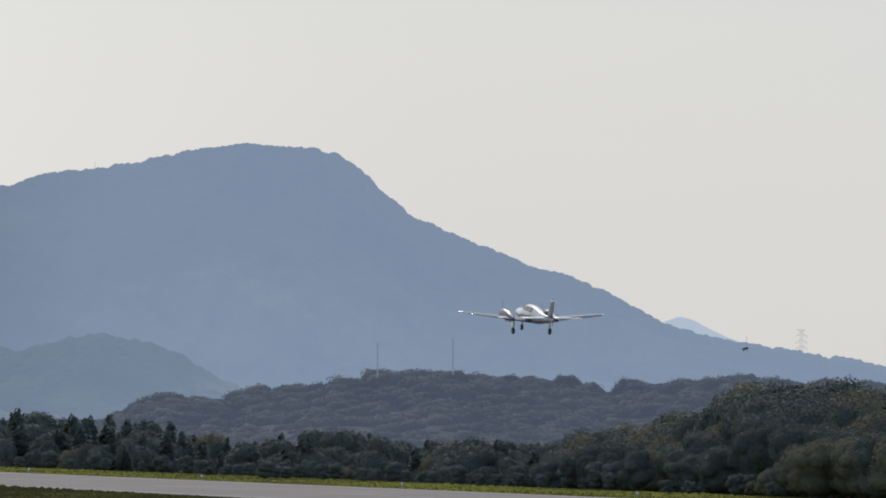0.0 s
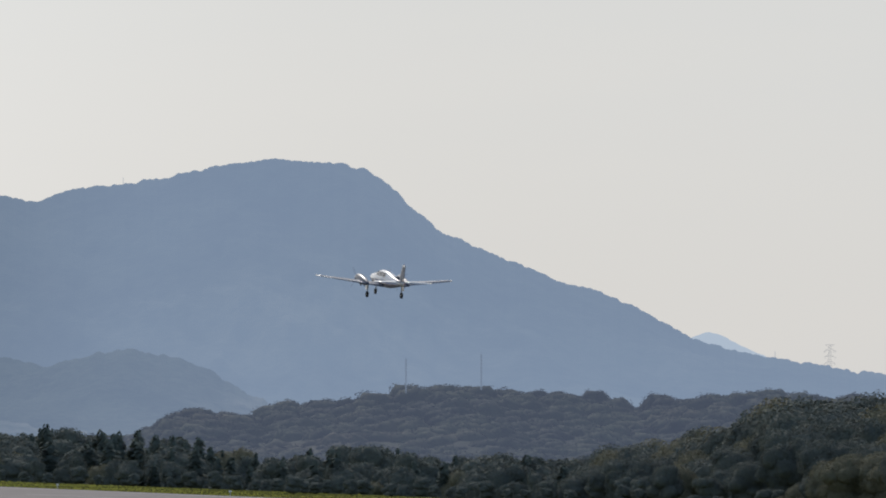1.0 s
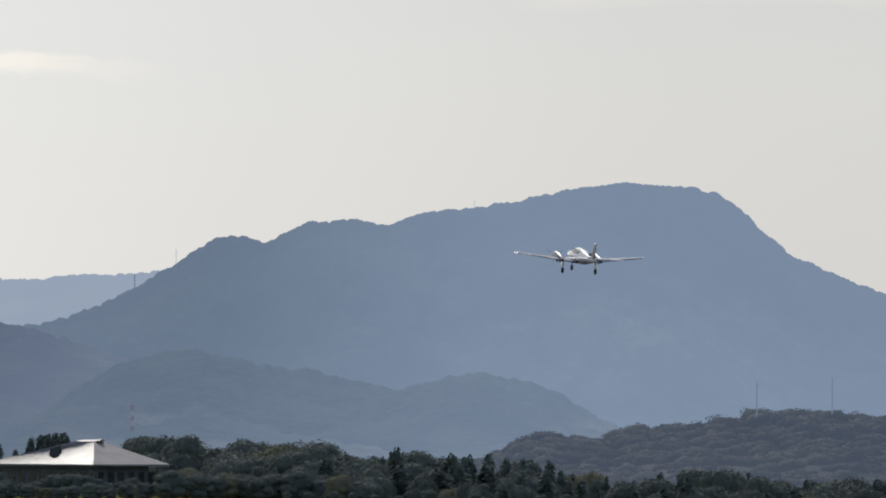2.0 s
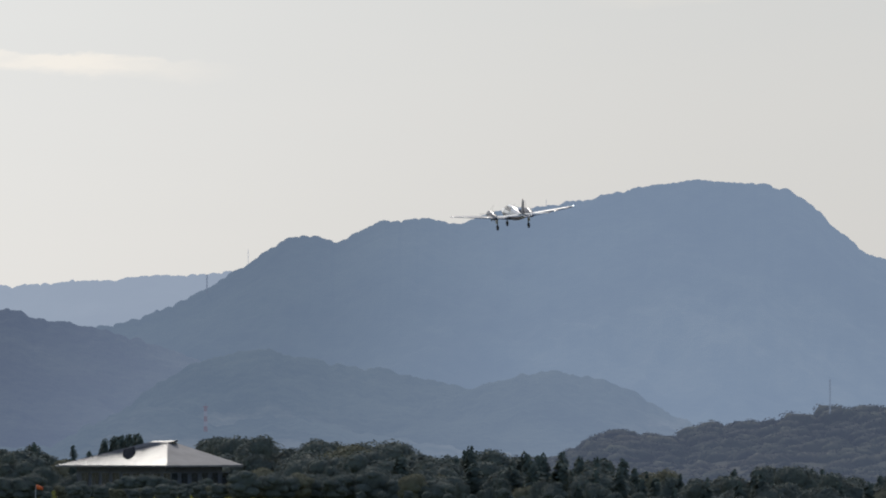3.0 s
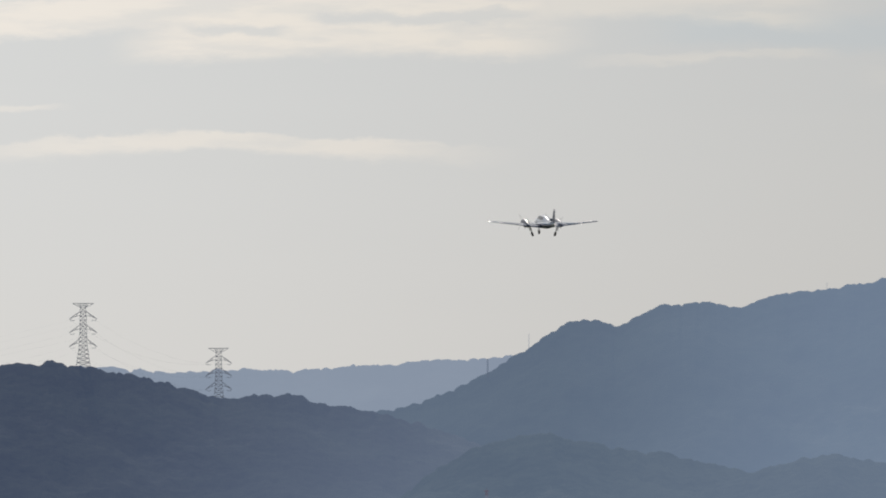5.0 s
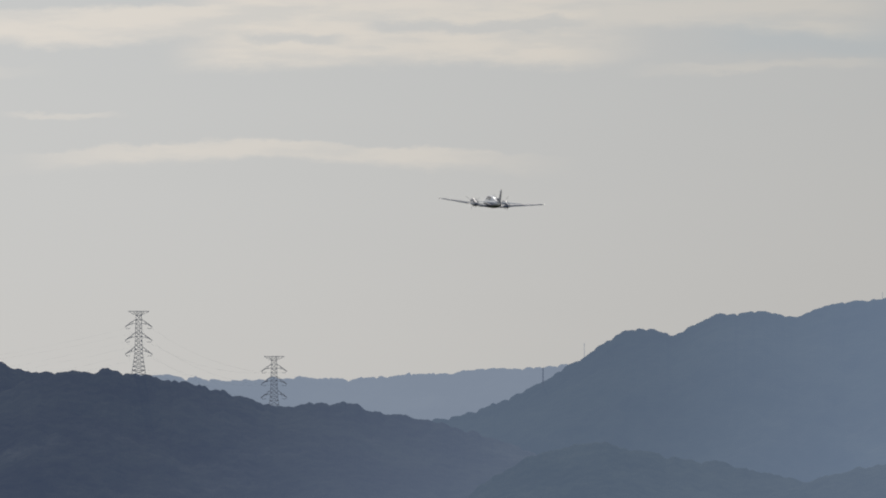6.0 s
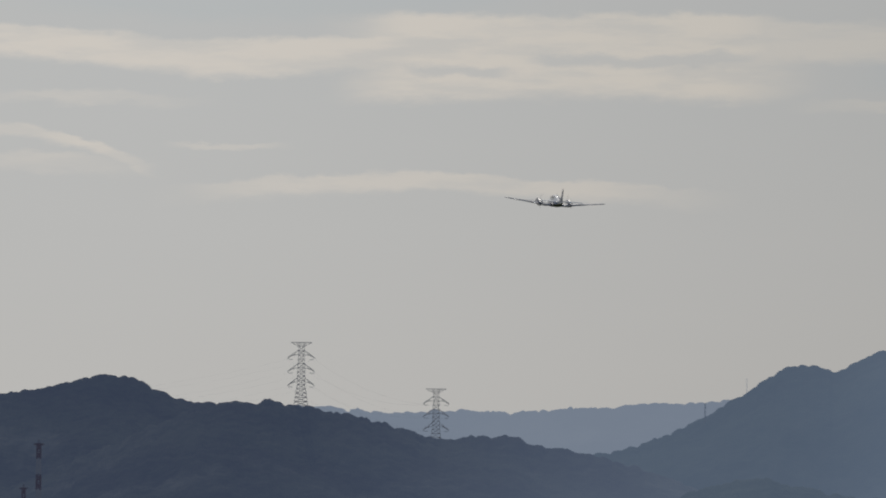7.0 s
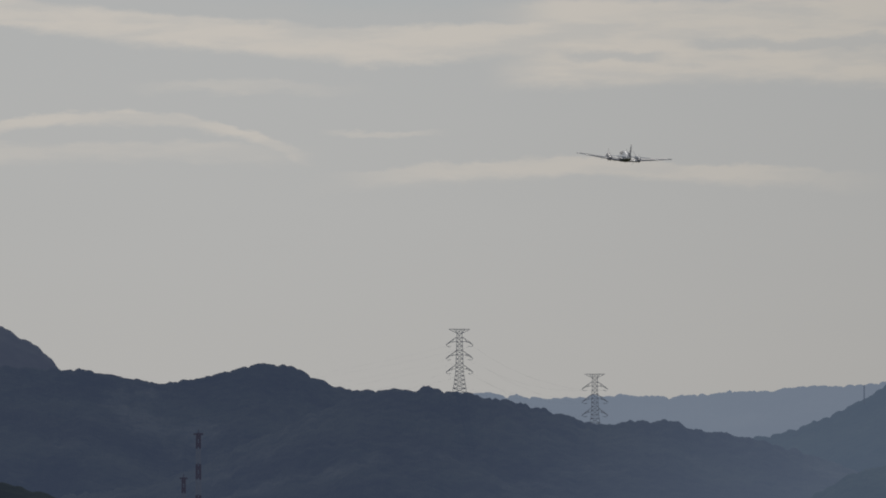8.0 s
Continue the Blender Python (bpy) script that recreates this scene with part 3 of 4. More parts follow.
    for i in range(9):
        a = 2 * math.pi * i / 4.5 + rng.uniform(-0.3, 0.3)
        h = rng.uniform(0.26, 0.90)
        rr = width * 0.5 * math.sqrt(max(0.1, 1 - ((h - 0.5) / 0.52) ** 2)) * rng.uniform(0.45, 0.72)
        c = (rr * math.cos(a), rr * math.sin(a), h)
        s = rng.uniform(0.17, 0.26)
        lobes.append((c, (s * width * 1.15, s * width * 1.15, s * 0.85)))
        trunk.append(rod((0, 0, 0.24 + 0.2 * h), (c[0] * 0.8, c[1] * 0.8, c[2] - 0.03), 0.012, 0.004, 5))
    part("trunk", join(*trunk), M["bark"], tree)
    part("crown", foliage(rng, lobes, leaves, card), mat, tree, smooth=True)
    return tree


def conifer(name, label, seed, group):
    """A pointed tree one metre high: trunk and whorls of drooping sprays."""
    rng = np.random.default_rng(seed)
    tree = thing(name, label, "tree", group)
    part("trunk", rod((0, 0, -0.03), (0, 0, 0.96), 0.022, 0.003), M["bark"], tree)
    verts, faces = [], []
    loops = [[(0.115 * (1 - h) * (0.9 + 0.3 * rng.random()) * math.cos(a), 0.115 * (1 - h) * math.sin(a), 0.14 + 0.84 * h) for a in (2 * math.pi * i / 9 for i in range(9))]
             for h in np.linspace(0, 0.97, 9)]
    verts, faces = rings(loops)
    for k in range(420):
        h = rng.random() ** 1.25
        a = rng.uniform(0, 2 * math.pi)
        reach = (0.045 + 0.20 * (1 - h) ** 0.85) * rng.uniform(0.6, 1.1)
        z = 0.12 + 0.88 * h
        d = Vector((math.cos(a), math.sin(a), 0))
        side = Vector((-d.y, d.x, 0)) * reach * 0.32
        i = len(verts)
        verts += [d * 0.02 + Vector((0, 0, z)), d * reach * 0.7 + side + Vector((0, 0, z - 0.02)), d * reach + Vector((0, 0, z - 0.045)), d * reach * 0.7 - side + Vector((0, 0, z - 0.03))]
        faces.append((i, i + 1, i + 2, i + 3))
    part("crown", (verts, faces), M["needle"], tree)
    return tree


def build_woodland():
    """The wooded rise behind the airfield: a ground form, and its canopy of crowns."""
    crest = [(-2.75, -0.34), (-2.31, -0.269), (-2.04, -0.145), (-1.85, -0.075), (-1.54, -0.096), (-1.35, -0.046), (-0.82, 0.0), (-0.59, 0.040), (-0.32, 0.073), (-0.09, 0.10),
             (0.10, 0.085), (0.45, 0.07), (0.83, 0.05), (1.10, -0.036), (1.33, 0.0), (1.71, 0.06), (2.02, 0.05), (2.74, 0.025), (3.4, 0.0)]
    dist, deep, base = 1900.0, 150.0, -6.0
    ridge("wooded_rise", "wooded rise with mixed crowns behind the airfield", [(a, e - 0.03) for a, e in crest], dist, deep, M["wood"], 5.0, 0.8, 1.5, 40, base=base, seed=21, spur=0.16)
    rng = np.random.default_rng(5)
    v0, f0 = icosphere(2)
    shapes = [billows(rng, 8, 0.26, 0.36) for _ in range(8)]
    made = [shape(v0) for shape in shapes]
    VV, FF = [], []
    n = 0
    for k in range(2700):
        az = rng.uniform(-2.7, 3.35)
        w = rng.random() ** 1.3 * 0.97 if k % 4 else 0.0
        flat = k % 5 == 1
        top = EYE[2] + dist * math.tan(radians(float(crest_at(crest, np.array([az]))[0])))
        r = dist - deep * w
        z = base + (top - base) * (1 - w) ** 1.25
        x, y = r * math.sin(radians(az)), r * math.cos(radians(az))
        z += 0.16 * (top - base) * float(waves(np.array([x / (deep * 0.16) + 1.3 * (y - dist) / deep]), np.array([y / (deep * 0.5)]), 21, 5)[0]) * math.sin(math.pi * w)
        if flat:
            az, r, z = rng.uniform(-6.5, 3.35), rng.uniform(1420.0, 1760.0), -3.0
            x, y = r * math.sin(radians(az)), r * math.cos(radians(az))
        s = rng.choice((1.6, 2.4, 3.2, 4.2, 5.0)) * rng.uniform(0.85, 1.15)
        zoff = -s * rng.uniform(0.70, 1.30) if w < 0.02 else -s * 0.35
        a = rng.uniform(0, 6.28)
        spin = np.array([[math.cos(a), -math.sin(a), 0], [math.sin(a), math.cos(a), 0], [0, 0, 1]])
        size = s * np.array([1.0, 1.0, rng.uniform(0.70, 0.95)])
        c = np.array((x, y, z + zoff))
        swell, _ = made[k % 8]
        VV.append(v0 @ spin.T * swell[:, None] * size * 0.95 + c)
        FF.append(f0 + n)
        n += len(v0)
        m = 180
        q = rng.normal(size=(m, 3))
        q[:, 2] = np.abs(q[:, 2])
        q /= np.linalg.norm(q, axis=1)[:, None]
        swell, nn = shapes[k % 8](q)
        v, f = sprays(rng, (q * swell[:, None] * rng.uniform(0.93, 1.03, (m, 1))) @ spin.T * size + c, nn @ spin.T, 0.085 * s, 0.35)
        VV.append(v)
        FF.append(f + n)
        n += 3 * m
    # the canopy's material includes painted haze that glows
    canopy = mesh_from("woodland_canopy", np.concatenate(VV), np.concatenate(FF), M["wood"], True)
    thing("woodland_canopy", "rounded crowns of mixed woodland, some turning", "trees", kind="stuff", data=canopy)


def set_tree(kind, azimuth, distance, top_el, rng, spread=1.0):
    """Copies a one-metre tree to its place, tall enough for its top to stand at that elevation."""
    place = polar(azimuth, distance)
    z = ground_z(across(azimuth, distance)) - 0.05
    high = EYE[2] + distance * math.tan(radians(top_el)) - z
    high = max(1.2, high)
    ob = copy_thing(kind, Matrix.Translation((place.x, place.y, z)) @ pose(0, 0, 0, rng.uniform(-3, 3), rng.uniform(-3, 3), rng.uniform(0, 360)))
    ob.scale = (high * spread, high * spread, high)
    return ob


def build_trees():
    rng = random.Random(12)
    oaks = [broadleaf("broadleaf_tree", "dark green broadleaf tree in the airfield's tree belt", 40 + i, w, M["leaf"], "tree belt") for i, w in enumerate((0.75, 0.9, 0.8, 1.0))]
    warm = [broadleaf("broadleaf_tree", "broadleaf tree with yellowing brownish crown in the tree belt", 60 + i, w, M["leaf_warm"], "tree belt") for i, w in enumerate((0.85, 1.0))]
    firs = [conifer("conifer_tree", "pointed dark conifer in the airfield's tree belt", 80 + i, "tree belt") for i in range(3)]
    tall = [broadleaf("broadleaf_tree", "tall dark broadleaf tree in the grove beside the runway", 110 + i, w, M["leaf"], "grove", 12000, 0.0165) for i, w in enumerate((0.8, 0.95, 1.05))]
    tall_warm = [broadleaf("broadleaf_tree", "tall olive-green broadleaf tree in the grove beside the runway", 120, 0.95, M["leaf_warm"], "grove", 12000, 0.0165)]
    bush = broadleaf("bush", "low dense green bush at the edge of the verge", 95, 1.05, M["leaf"], "bushes", 3000)

    def kind_for(u, fir_share=0.35):
        if u < fir_share:
            return rng.choice(firs)
        return rng.choice(warm) if u > 0.93 else rng.choice(oaks)

    belt = [(-8.0, -0.26), (-7.0, -0.24), (-6.4, -0.22), (-5.94, -0.195), (-5.83, -0.14), (-5.75, -0.17), (-5.54, -0.17), (-4.7, -0.15), (-4.36, -0.125), (-4.13, -0.163), (-3.79, -0.140), (-3.48, -0.158), (-3.2, -0.23),
            (-2.9, -0.21), (-2.42, -0.235), (-2.0, -0.25), (-1.73, -0.335), (-1.46, -0.37), (-1.01, -0.34), (-0.55, -0.335), (-0.24, -0.40), (0.26, -0.36), (0.6, -0.40), (1.0, -0.42)]
    firry = lambda a: 0.55 if (-3.0 < a < -1.5) else (0.30 if -1.5 < a < 0 else 0.10)
    az = -7.7
    while az < 1.0:
        for row, p in enumerate((240.0, 250.0, 263.0)):
            a = az + rng.uniform(-0.06, 0.06)
            d = (p + rng.uniform(-4, 4)) / math.sin(radians(a - HEADING))
            if -5.75 < a < -4.66 and row == 0:
                continue
            top = float(crest_at(belt, np.array([a]))[0])
            drop = (0.17, 0.06, 0.0)[row] + rng.uniform(0.0, 0.075)
            if -5.75 < a < -4.66:
                drop += 0.10
            k = kind_for(rng.random(), firry(a) if row else 0.12)
            if k in firs:
                drop -= 0.045
            set_tree(k, a, d, top + 0.018 - drop, rng, rng.uniform(0.9, 1.25) if k not in firs else rng.uniform(1.2, 1.6))
        az += 0.115
    # single tops that stand out: pines by the building, a spire in the belt
    for a, e in ((-5.355, -0.125), (-5.33, -0.105), (-5.305, -0.098), (-5.28, -0.090), (-5.255, -0.092), (-5.23, -0.085), (-5.205, -0.082), (-5.185, -0.075), (-5.16, -0.078), (-5.13, -0.070), (-5.105, -0.085), (-5.55, -0.155), (-5.83, -0.135), (-5.45, -0.19), (-2.87, -0.158), (-2.52, -0.21), (-2.42, -0.225), (-2.03, -0.232)):
        d = 258.0 / math.sin(radians(a - HEADING))
        set_tree(firs[int(rng.random() * 3)], a, d, e + 0.008, rng, 0.95)
    for i in range(40):
        a = -3.05 + i * 0.075 + rng.uniform(-0.03, 0.03)
        set_tree(rng.choice(firs), a, rng.uniform(262, 272) / math.sin(radians(a - HEADING)), float(crest_at(belt, np.array([a]))[0]) + rng.uniform(-0.03, 0.035), rng, rng.uniform(0.75, 1.1))
    for a, e in ((-4.65, -0.125), (-4.58, -0.128), (-4.50, -0.135), (-4.42, -0.13), (-4.35, -0.122)):
        set_tree(rng.choice(oaks), a, 256.0 / math.sin(radians(a - HEADING)), e, rng, 0.9)
    # the tall dark grove to the right, and lower growth before it
    grove = [(0.45, -0.46), (0.53, -0.442), (0.87, -0.307), (1.21, -0.255), (1.52, -0.216), (1.79, -0.138), (2.02, -0.01), (2.36, 0.063), (2.51, 0.082), (2.74, 0.055), (3.00, -0.011), (3.4, 0.0)]
    az = 0.5
    while az < 3.4:
        for row, p in enumerate((235.0, 242.0, 251.0, 262.0)):
            a = az + rng.uniform(-0.05, 0.05)
            d = (p + rng.uniform(-3, 3)) / math.sin(radians(a - HEADING))
            top = float(crest_at(grove, np.array([a]))[0])
            drop = (0.30, 0.16, 0.06, 0.0)[row] * (1.0 if a > 1.6 else 0.55) + rng.uniform(0.0, 0.05)
            u = rng.random()
            k = rng.choice(tall_warm) if u > 0.88 else (rng.choice(firs) if u < 0.05 and row > 1 else rng.choice(tall))
            set_tree(k, a, d, top - drop, rng, rng.uniform(0.85, 1.1))
        az += 0.16
    front = [(2.0, -0.66), (2.13, -0.62), (2.36, -0.44), (2.52, -0.350), (2.74, -0.325), (3.4, -0.30)]
    for i in range(12):
        a = 2.1 + i * 0.11
        d = (231.0 + rng.uniform(-2, 2)) / math.sin(radians(a - HEADING))
        set_tree(rng.choice(tall if i % 3 == 2 else tall_warm), a, d, float(crest_at(front, np.array([a]))[0]) - rng.uniform(0, 0.04), rng, 1.15)
    for i in range(46):
        a = -4.4 + i * 0.155 + rng.uniform(-0.05, 0.05)
        d = rng.uniform(229, 235) / math.sin(radians(a - HEADING))
        set_tree(bush, a, d, math.degrees(math.atan((rng.uniform(0.6, 1.9) - EYE[2]) / d)), rng, rng.uniform(0.8, 1.1))
    set_tree(bush, -1.20, 226.0 / math.sin(radians(-1.20 - HEADING)), -0.500, rng, 1.1)
    set_tree(bush, -1.05, 229.0 / math.sin(radians(-1.05 - HEADING)), -0.545, rng, 1.2)
    for a in (1.05, 1.16):
        set_tree(bush, a, 234.0 / math.sin(radians(a - HEADING)), -0.50, rng, 0.9)
    # shrubs before the hall, past the runway's end
    a = -7.7
    while a < -3.0:
        for d0, lo, hi in ((968, 0.9, 1.8), (940, 1.2, 2.3)):
            d = d0 + rng.uniform(-8, 8)
            reach = rng.uniform(lo, hi) * (1.5 if a > -4.55 or a < -5.75 else 0.95)
            k = rng.choice(warm + [bush, bush]) if rng.random() < 0.45 else bush
            set_tree(k, a + rng.uniform(-0.03, 0.03), d, math.degrees(math.atan((reach - EYE[2]) / d)), rng, 1.15)
        a += 0.085
    for a, e in ((-5.30, -0.40), (-5.24, -0.372), (-5.18, -0.355), (-5.11, -0.350), (-5.04, -0.352), (-4.97, -0.362), (-4.90, -0.385), (-4.82, -0.41), (-4.74, -0.40), (-4.66, -0.375), (-5.42, -0.415), (-5.52, -0.39)):
        set_tree(bush, a, 984.0, e, rng, 1.0)
    # the master copies stand in the low ground behind the belt
    for i, ob in enumerate(oaks + warm + firs + tall + tall_warm + [bush]):
        q = field(900 + 14 * i, 300, ground_z(300) - 0.05)
        ob.matrix_basis = Matrix.Translation(q)
        ob.scale = (5.5, 5.5, 5.5)


# ---- the aeroplane: x to its right, y ahead, z up, origin at the wing root ----
FUSELAGE = [(3.35, 0.36, 0.03, 0.03), (3.15, 0.37, 0.20, 0.17), (2.7, 0.39, 0.35, 0.30), (2.0, 0.42, 0.46, 0.42), (1.35, 0.46, 0.52, 0.50), (0.75, 0.54, 0.55, 0.62), (0.2, 0.58, 0.55, 0.68),
            (-0.9, 0.58, 0.55, 0.68), (-1.7, 0.57, 0.51, 0.62), (-2.5, 0.54, 0.42, 0.50), (-3.5, 0.57, 0.30, 0.36), (-4.5, 0.60, 0.19, 0.26), (-5.3, 0.65, 0.09, 0.15), (-5.65, 0.67, 0.03, 0.05)]


def section(y):
    f = sorted(FUSELAGE)
    ys = [q[0] for q in f]
    return [float(np.interp(y, ys, [q[k] for q in f])) for k in (1, 2, 3)]


def skin(y, th, off=0.0):
    """A point of the fuselage; th runs from 0 at the right side over 90 at the top."""
    zc, hw, hh = section(y)
    c, s = math.cos(radians(th)), math.sin(radians(th))
    e = 0.80
    # the cabin narrows towards the roof
    narrow = 1.0 - 0.22 * max(0.0, s) * min(1.0, max(0.0, (hh - 0.3) / 0.3))
    return ((hw + off) * narrow * math.copysign(abs(c) ** e, c), y, zc + (hh + off) * math.copysign(abs(s) ** e, s))


def hull():
    ys = np.concatenate([np.linspace(3.35, 3.0, 5), np.linspace(2.8, -5.65, 40)])
    return rings([[skin(y, 360 * i / 32) for i in range(32)] for y in ys])


def patch(y0, y1, a0, a1, off=0.012, slant=0.0, ny=6, na=6):
    """A panel that lies on the fuselage skin, with a rim; slant: how far its upper edge lies ahead."""
    top = [[skin(y0 + (y1 - y0) * i / ny + slant * j / na, a0 + (a1 - a0) * j / na, off) for j in range(na + 1)] for i in range(ny + 1)]
    low = [[skin(y0 + (y1 - y0) * i / ny + slant * j / na, a0 + (a1 - a0) * j / na, -0.01) for j in range(na + 1)] for i in range(ny + 1)]
    v, f = rings(top, cap=False, closed=False)
    g, h = rings(low, cap=False, closed=False)
    verts, faces = join((v, f), (g, [q[::-1] for q in h]))
    n, w = (ny + 1) * (na + 1), na + 1
    edge = [i for i in range(w)] + [i * w + na for i in range(1, ny + 1)] + [ny * w + j for j in range(na - 1, -1, -1)] + [i * w for i in range(ny - 1, 0, -1)]
    faces += [(edge[k], edge[(k + 1) % len(edge)], edge[(k + 1) % len(edge)] + n, edge[k] + n) for k in range(len(edge))]
    return verts, faces


AIRFOIL = [(1.0, 0.0), (0.8, 0.030), (0.55, 0.062), (0.3, 0.082), (0.12, 0.066), (0.03, 0.034), (0.0, 0.0), (0.03, -0.022), (0.12, -0.034), (0.3, -0.042), (0.55, -0.034), (0.8, -0.016)]


def foil(lead, chord, thick, c0=0.0, c1=1.0, upright=False):
    """An aerofoil ring between two fractions of the chord; lead: its leading edge at full chord."""
    pts = []
    for u, w in AIRFOIL:
        u2 = min(max(u, c0), c1)
        pts.append((u2, w if abs(u2 - u) < 1e-6 else float(np.interp(u2, [0, 0.12, 0.3, 0.8, 1], [0, 0.066, 0.082, 0.03, 0])) * (1 if w >= 0 else -0.5)))
    if upright:
        return [(lead[0] + w * chord * thick, lead[1] - u * chord, lead[2]) for u, w in pts]
    return [(lead[0], lead[1] - u * chord, lead[2] + w * chord * thick) for u, w in pts]


def wing_ring(x, side, c0=0.0, c1=1.0):
    k = (x - 0.4) / (5.7 - 0.4)
    chord = 2.15 - 1.25 * k
    return foil((side * x, 0.62 - 0.32 * k, 0.02 + 0.105 * (x - 0.4)), chord, 1.35 - 0.35 * k, c0, c1)


def body_of_turning(profile, n=20, x=0.0, z=0.0, wide=1.0):
    return rings([[(x + wide * r * math.cos(2 * math.pi * i / n), y, z + dz + r * math.sin(2 * math.pi * i / n)) for i in range(n)] for y, r, dz in profile])


def build_aeroplane():
    plane = thing("twin_propeller_aeroplane", "white low-wing twin-engined light aeroplane climbing with propellers turning", "aeroplane")
    body = part("fuselage", hull(), M["white"], plane, smooth=True)
    part("windscreen", patch(1.55, 0.70, 40, 140, slant=0.0, na=12), M["glass"], body, "sloping tinted windscreen", smooth=True)
    for side in (1, -1):
        for y0, y1 in ((0.55, -0.15), (-0.25, -0.95), (-1.05, -1.60)):
            a0, a1 = (14, 50) if side > 0 else (130, 166)
            part("cabin_window", patch(y0, y1, a0, a1), M["glass"], body, "dark tinted cabin window", smooth=True)
        a0, a1 = (-14, -4) if side > 0 else (184, 194)
        part("stripe", patch(2.6, -5.0, a0, a1, 0.006, ny=24, na=2), M["blue"], body, "blue painted side stripe", smooth=True)
        part("pinstripe", patch(2.6, -5.0, (-18 if side > 0 else 195.5), (-15.5 if side > 0 else 198), 0.006, ny=24, na=1), M["red"], body, "thin red painted stripe", smooth=True)
        # wing with its flap, aileron and tip lamp
        w = part("wing", rings([wing_ring(x, side, 0.0, 0.78) for x in (0.3, 0.9, 1.75, 3.0, 4.3, 5.2, 5.55)] + [foil((side * 5.76, 0.20, 0.585), 0.62, 0.5, 0, 0.8)]), M["wing"], plane, "pale grey tapered wing", smooth=True)
        part("flap", rings([wing_ring(x, side, 0.787, 1.0) for x in (0.55, 1.2, 2.2, 3.05)]), M["wing"], w, "pale grey wing flap", smooth=True)
        part("aileron", rings([wing_ring(x, side, 0.787, 1.0) for x in (3.08, 4.2, 5.5)]), M["wing"], w, "pale grey aileron", smooth=True)
        part("tip_lamp", body_of_turning([(0.30, 0.01, 0), (0.24, 0.05, 0), (0.0, 0.06, 0), (-0.25, 0.03, 0), (-0.3, 0.005, 0)], 10, side * 5.78, 0.585), M["chrome"], w, "clear rounded wing-tip lamp", smooth=True)
        # engine nacelle, spinner and propeller
        x, z = side * 1.75, 0.36
        nac = part("engine_nacelle", body_of_turning([(1.72, 0.26, 0.0), (1.66, 0.33, 0.0), (1.45, 0.37, 0.01), (0.9, 0.39, 0.0), (0.2, 0.36, -0.04), (-0.5, 0.28, -0.09), (-1.1, 0.16, -0.14), (-1.55, 0.03, -0.18)], 22, x, z, 0.86), M["slate"], plane, "slate-blue engine cowling", smooth=True)
        part("cowl_stripe", rings([[(x + sx * 0.345 * k, y, z + h) for y, h, k in ((1.4, 0.05, 1.0), (1.4, -0.14, 0.96), (-0.35, -0.13, 0.86), (-0.35, 0.0, 0.86))] for sx in (-1.0, 1.0)]), M["blue"], nac, "blue band on the engine cowling")
        for sx in (-0.13, 0.13):
            part("exhaust_pipe", join(rod((x + sx, 0.5, z - 0.36), (x + sx, 0.15, z - 0.47), 0.045, 0.045, 10)), M["dark_metal"], nac, "sooty exhaust stub")
        part("air_intake", rings([[(x + 0.86 * r * math.cos(2 * math.pi * i / 18), y, z + r * math.sin(2 * math.pi * i / 18)) for i in range(18)] for y, r in ((1.735, 0.235), (1.70, 0.245))]), M["dark_metal"], nac, "dark cooling intake")
        prop = part("propeller", body_of_turning([(0.32, 0.01, 0), (0.24, 0.07, 0), (0.08, 0.125, 0), (-0.06, 0.145, 0), (-0.08, 0.14, 0)], 16), M["chrome"], plane, "polished spinner and hub", smooth=True)
        prop.matrix_basis = pose(x, 1.82, z)
        for k in range(3):
            loops = []
            for r, c, tw in ((0.10, 0.10, 60), (0.30, 0.16, 45), (0.60, 0.17, 30), (0.85, 0.14, 22), (0.97, 0.07, 18)):
                a, tr = 2 * math.pi * k / 3, radians(tw)
                d, e = Vector((math.cos(a), 0, math.sin(a))), Vector((-math.sin(a), 0, math.cos(a)))
                u = e * math.cos(tr) + Vector((0, 1, 0)) * math.sin(tr)
                nrm = d.cross(u)
                loops.append([d * r + u * c * 0.5, d * r + nrm * 0.018, d * r - u * c * 0.5, d * r - nrm * 0.012])
            part("blade", rings(loops), M["blade"], prop, "dark grey blurred propeller blade")
        props.append((prop, x, 1.82, z))
        # main wheel leg, hinged under the wing behind the nacelle
        leg = part("main_gear", join(rod((0, 0, 0.10), (0, 0, -0.55), 0.055, 0.05, 10), rod((0, 0, -0.52), (0, 0, -0.86), 0.035, 0.035, 8), rod((0, 0.04, -0.45), (0, 0.14, -0.62), 0.018), rod((0, 0.14, -0.62), (0, 0.03, -0.80), 0.018),
                                     rod((0, 0.02, 0.0), (-side * 0.45, 0.02, 0.12), 0.03), rod((0, 0, -0.86), (side * 0.14, 0, -0.86), 0.03)), M["grey_metal"], plane, "oleo leg of the main wheel")
        part("tyre", tyre(0.25, 0.17), M["black"], leg, "black rubber tyre", True, pose(side * 0.02, 0, -0.86))
        part("rim", disc(0.145, 0.13), M["grey_metal"], leg, "grey wheel hub", False, pose(side * 0.02, 0, -0.86))
        part("gear_door", box(side * 0.10, side * 0.13, -0.22, 0.22, -0.48, 0.02, 0.0) if side > 0 else box(-0.13, -0.10, -0.22, 0.22, -0.48, 0.02), M["white"], leg, "white wheel-leg door")
        legs.append((leg, side))
        # tailplane half with elevator
        def tail_ring(x, c0, c1):
            k = (x - 0.1) / 2.32
            return foil((side * x, -4.30 - 0.42 * k, 0.78), 1.25 - 0.45 * k, 0.85, c0, c1)
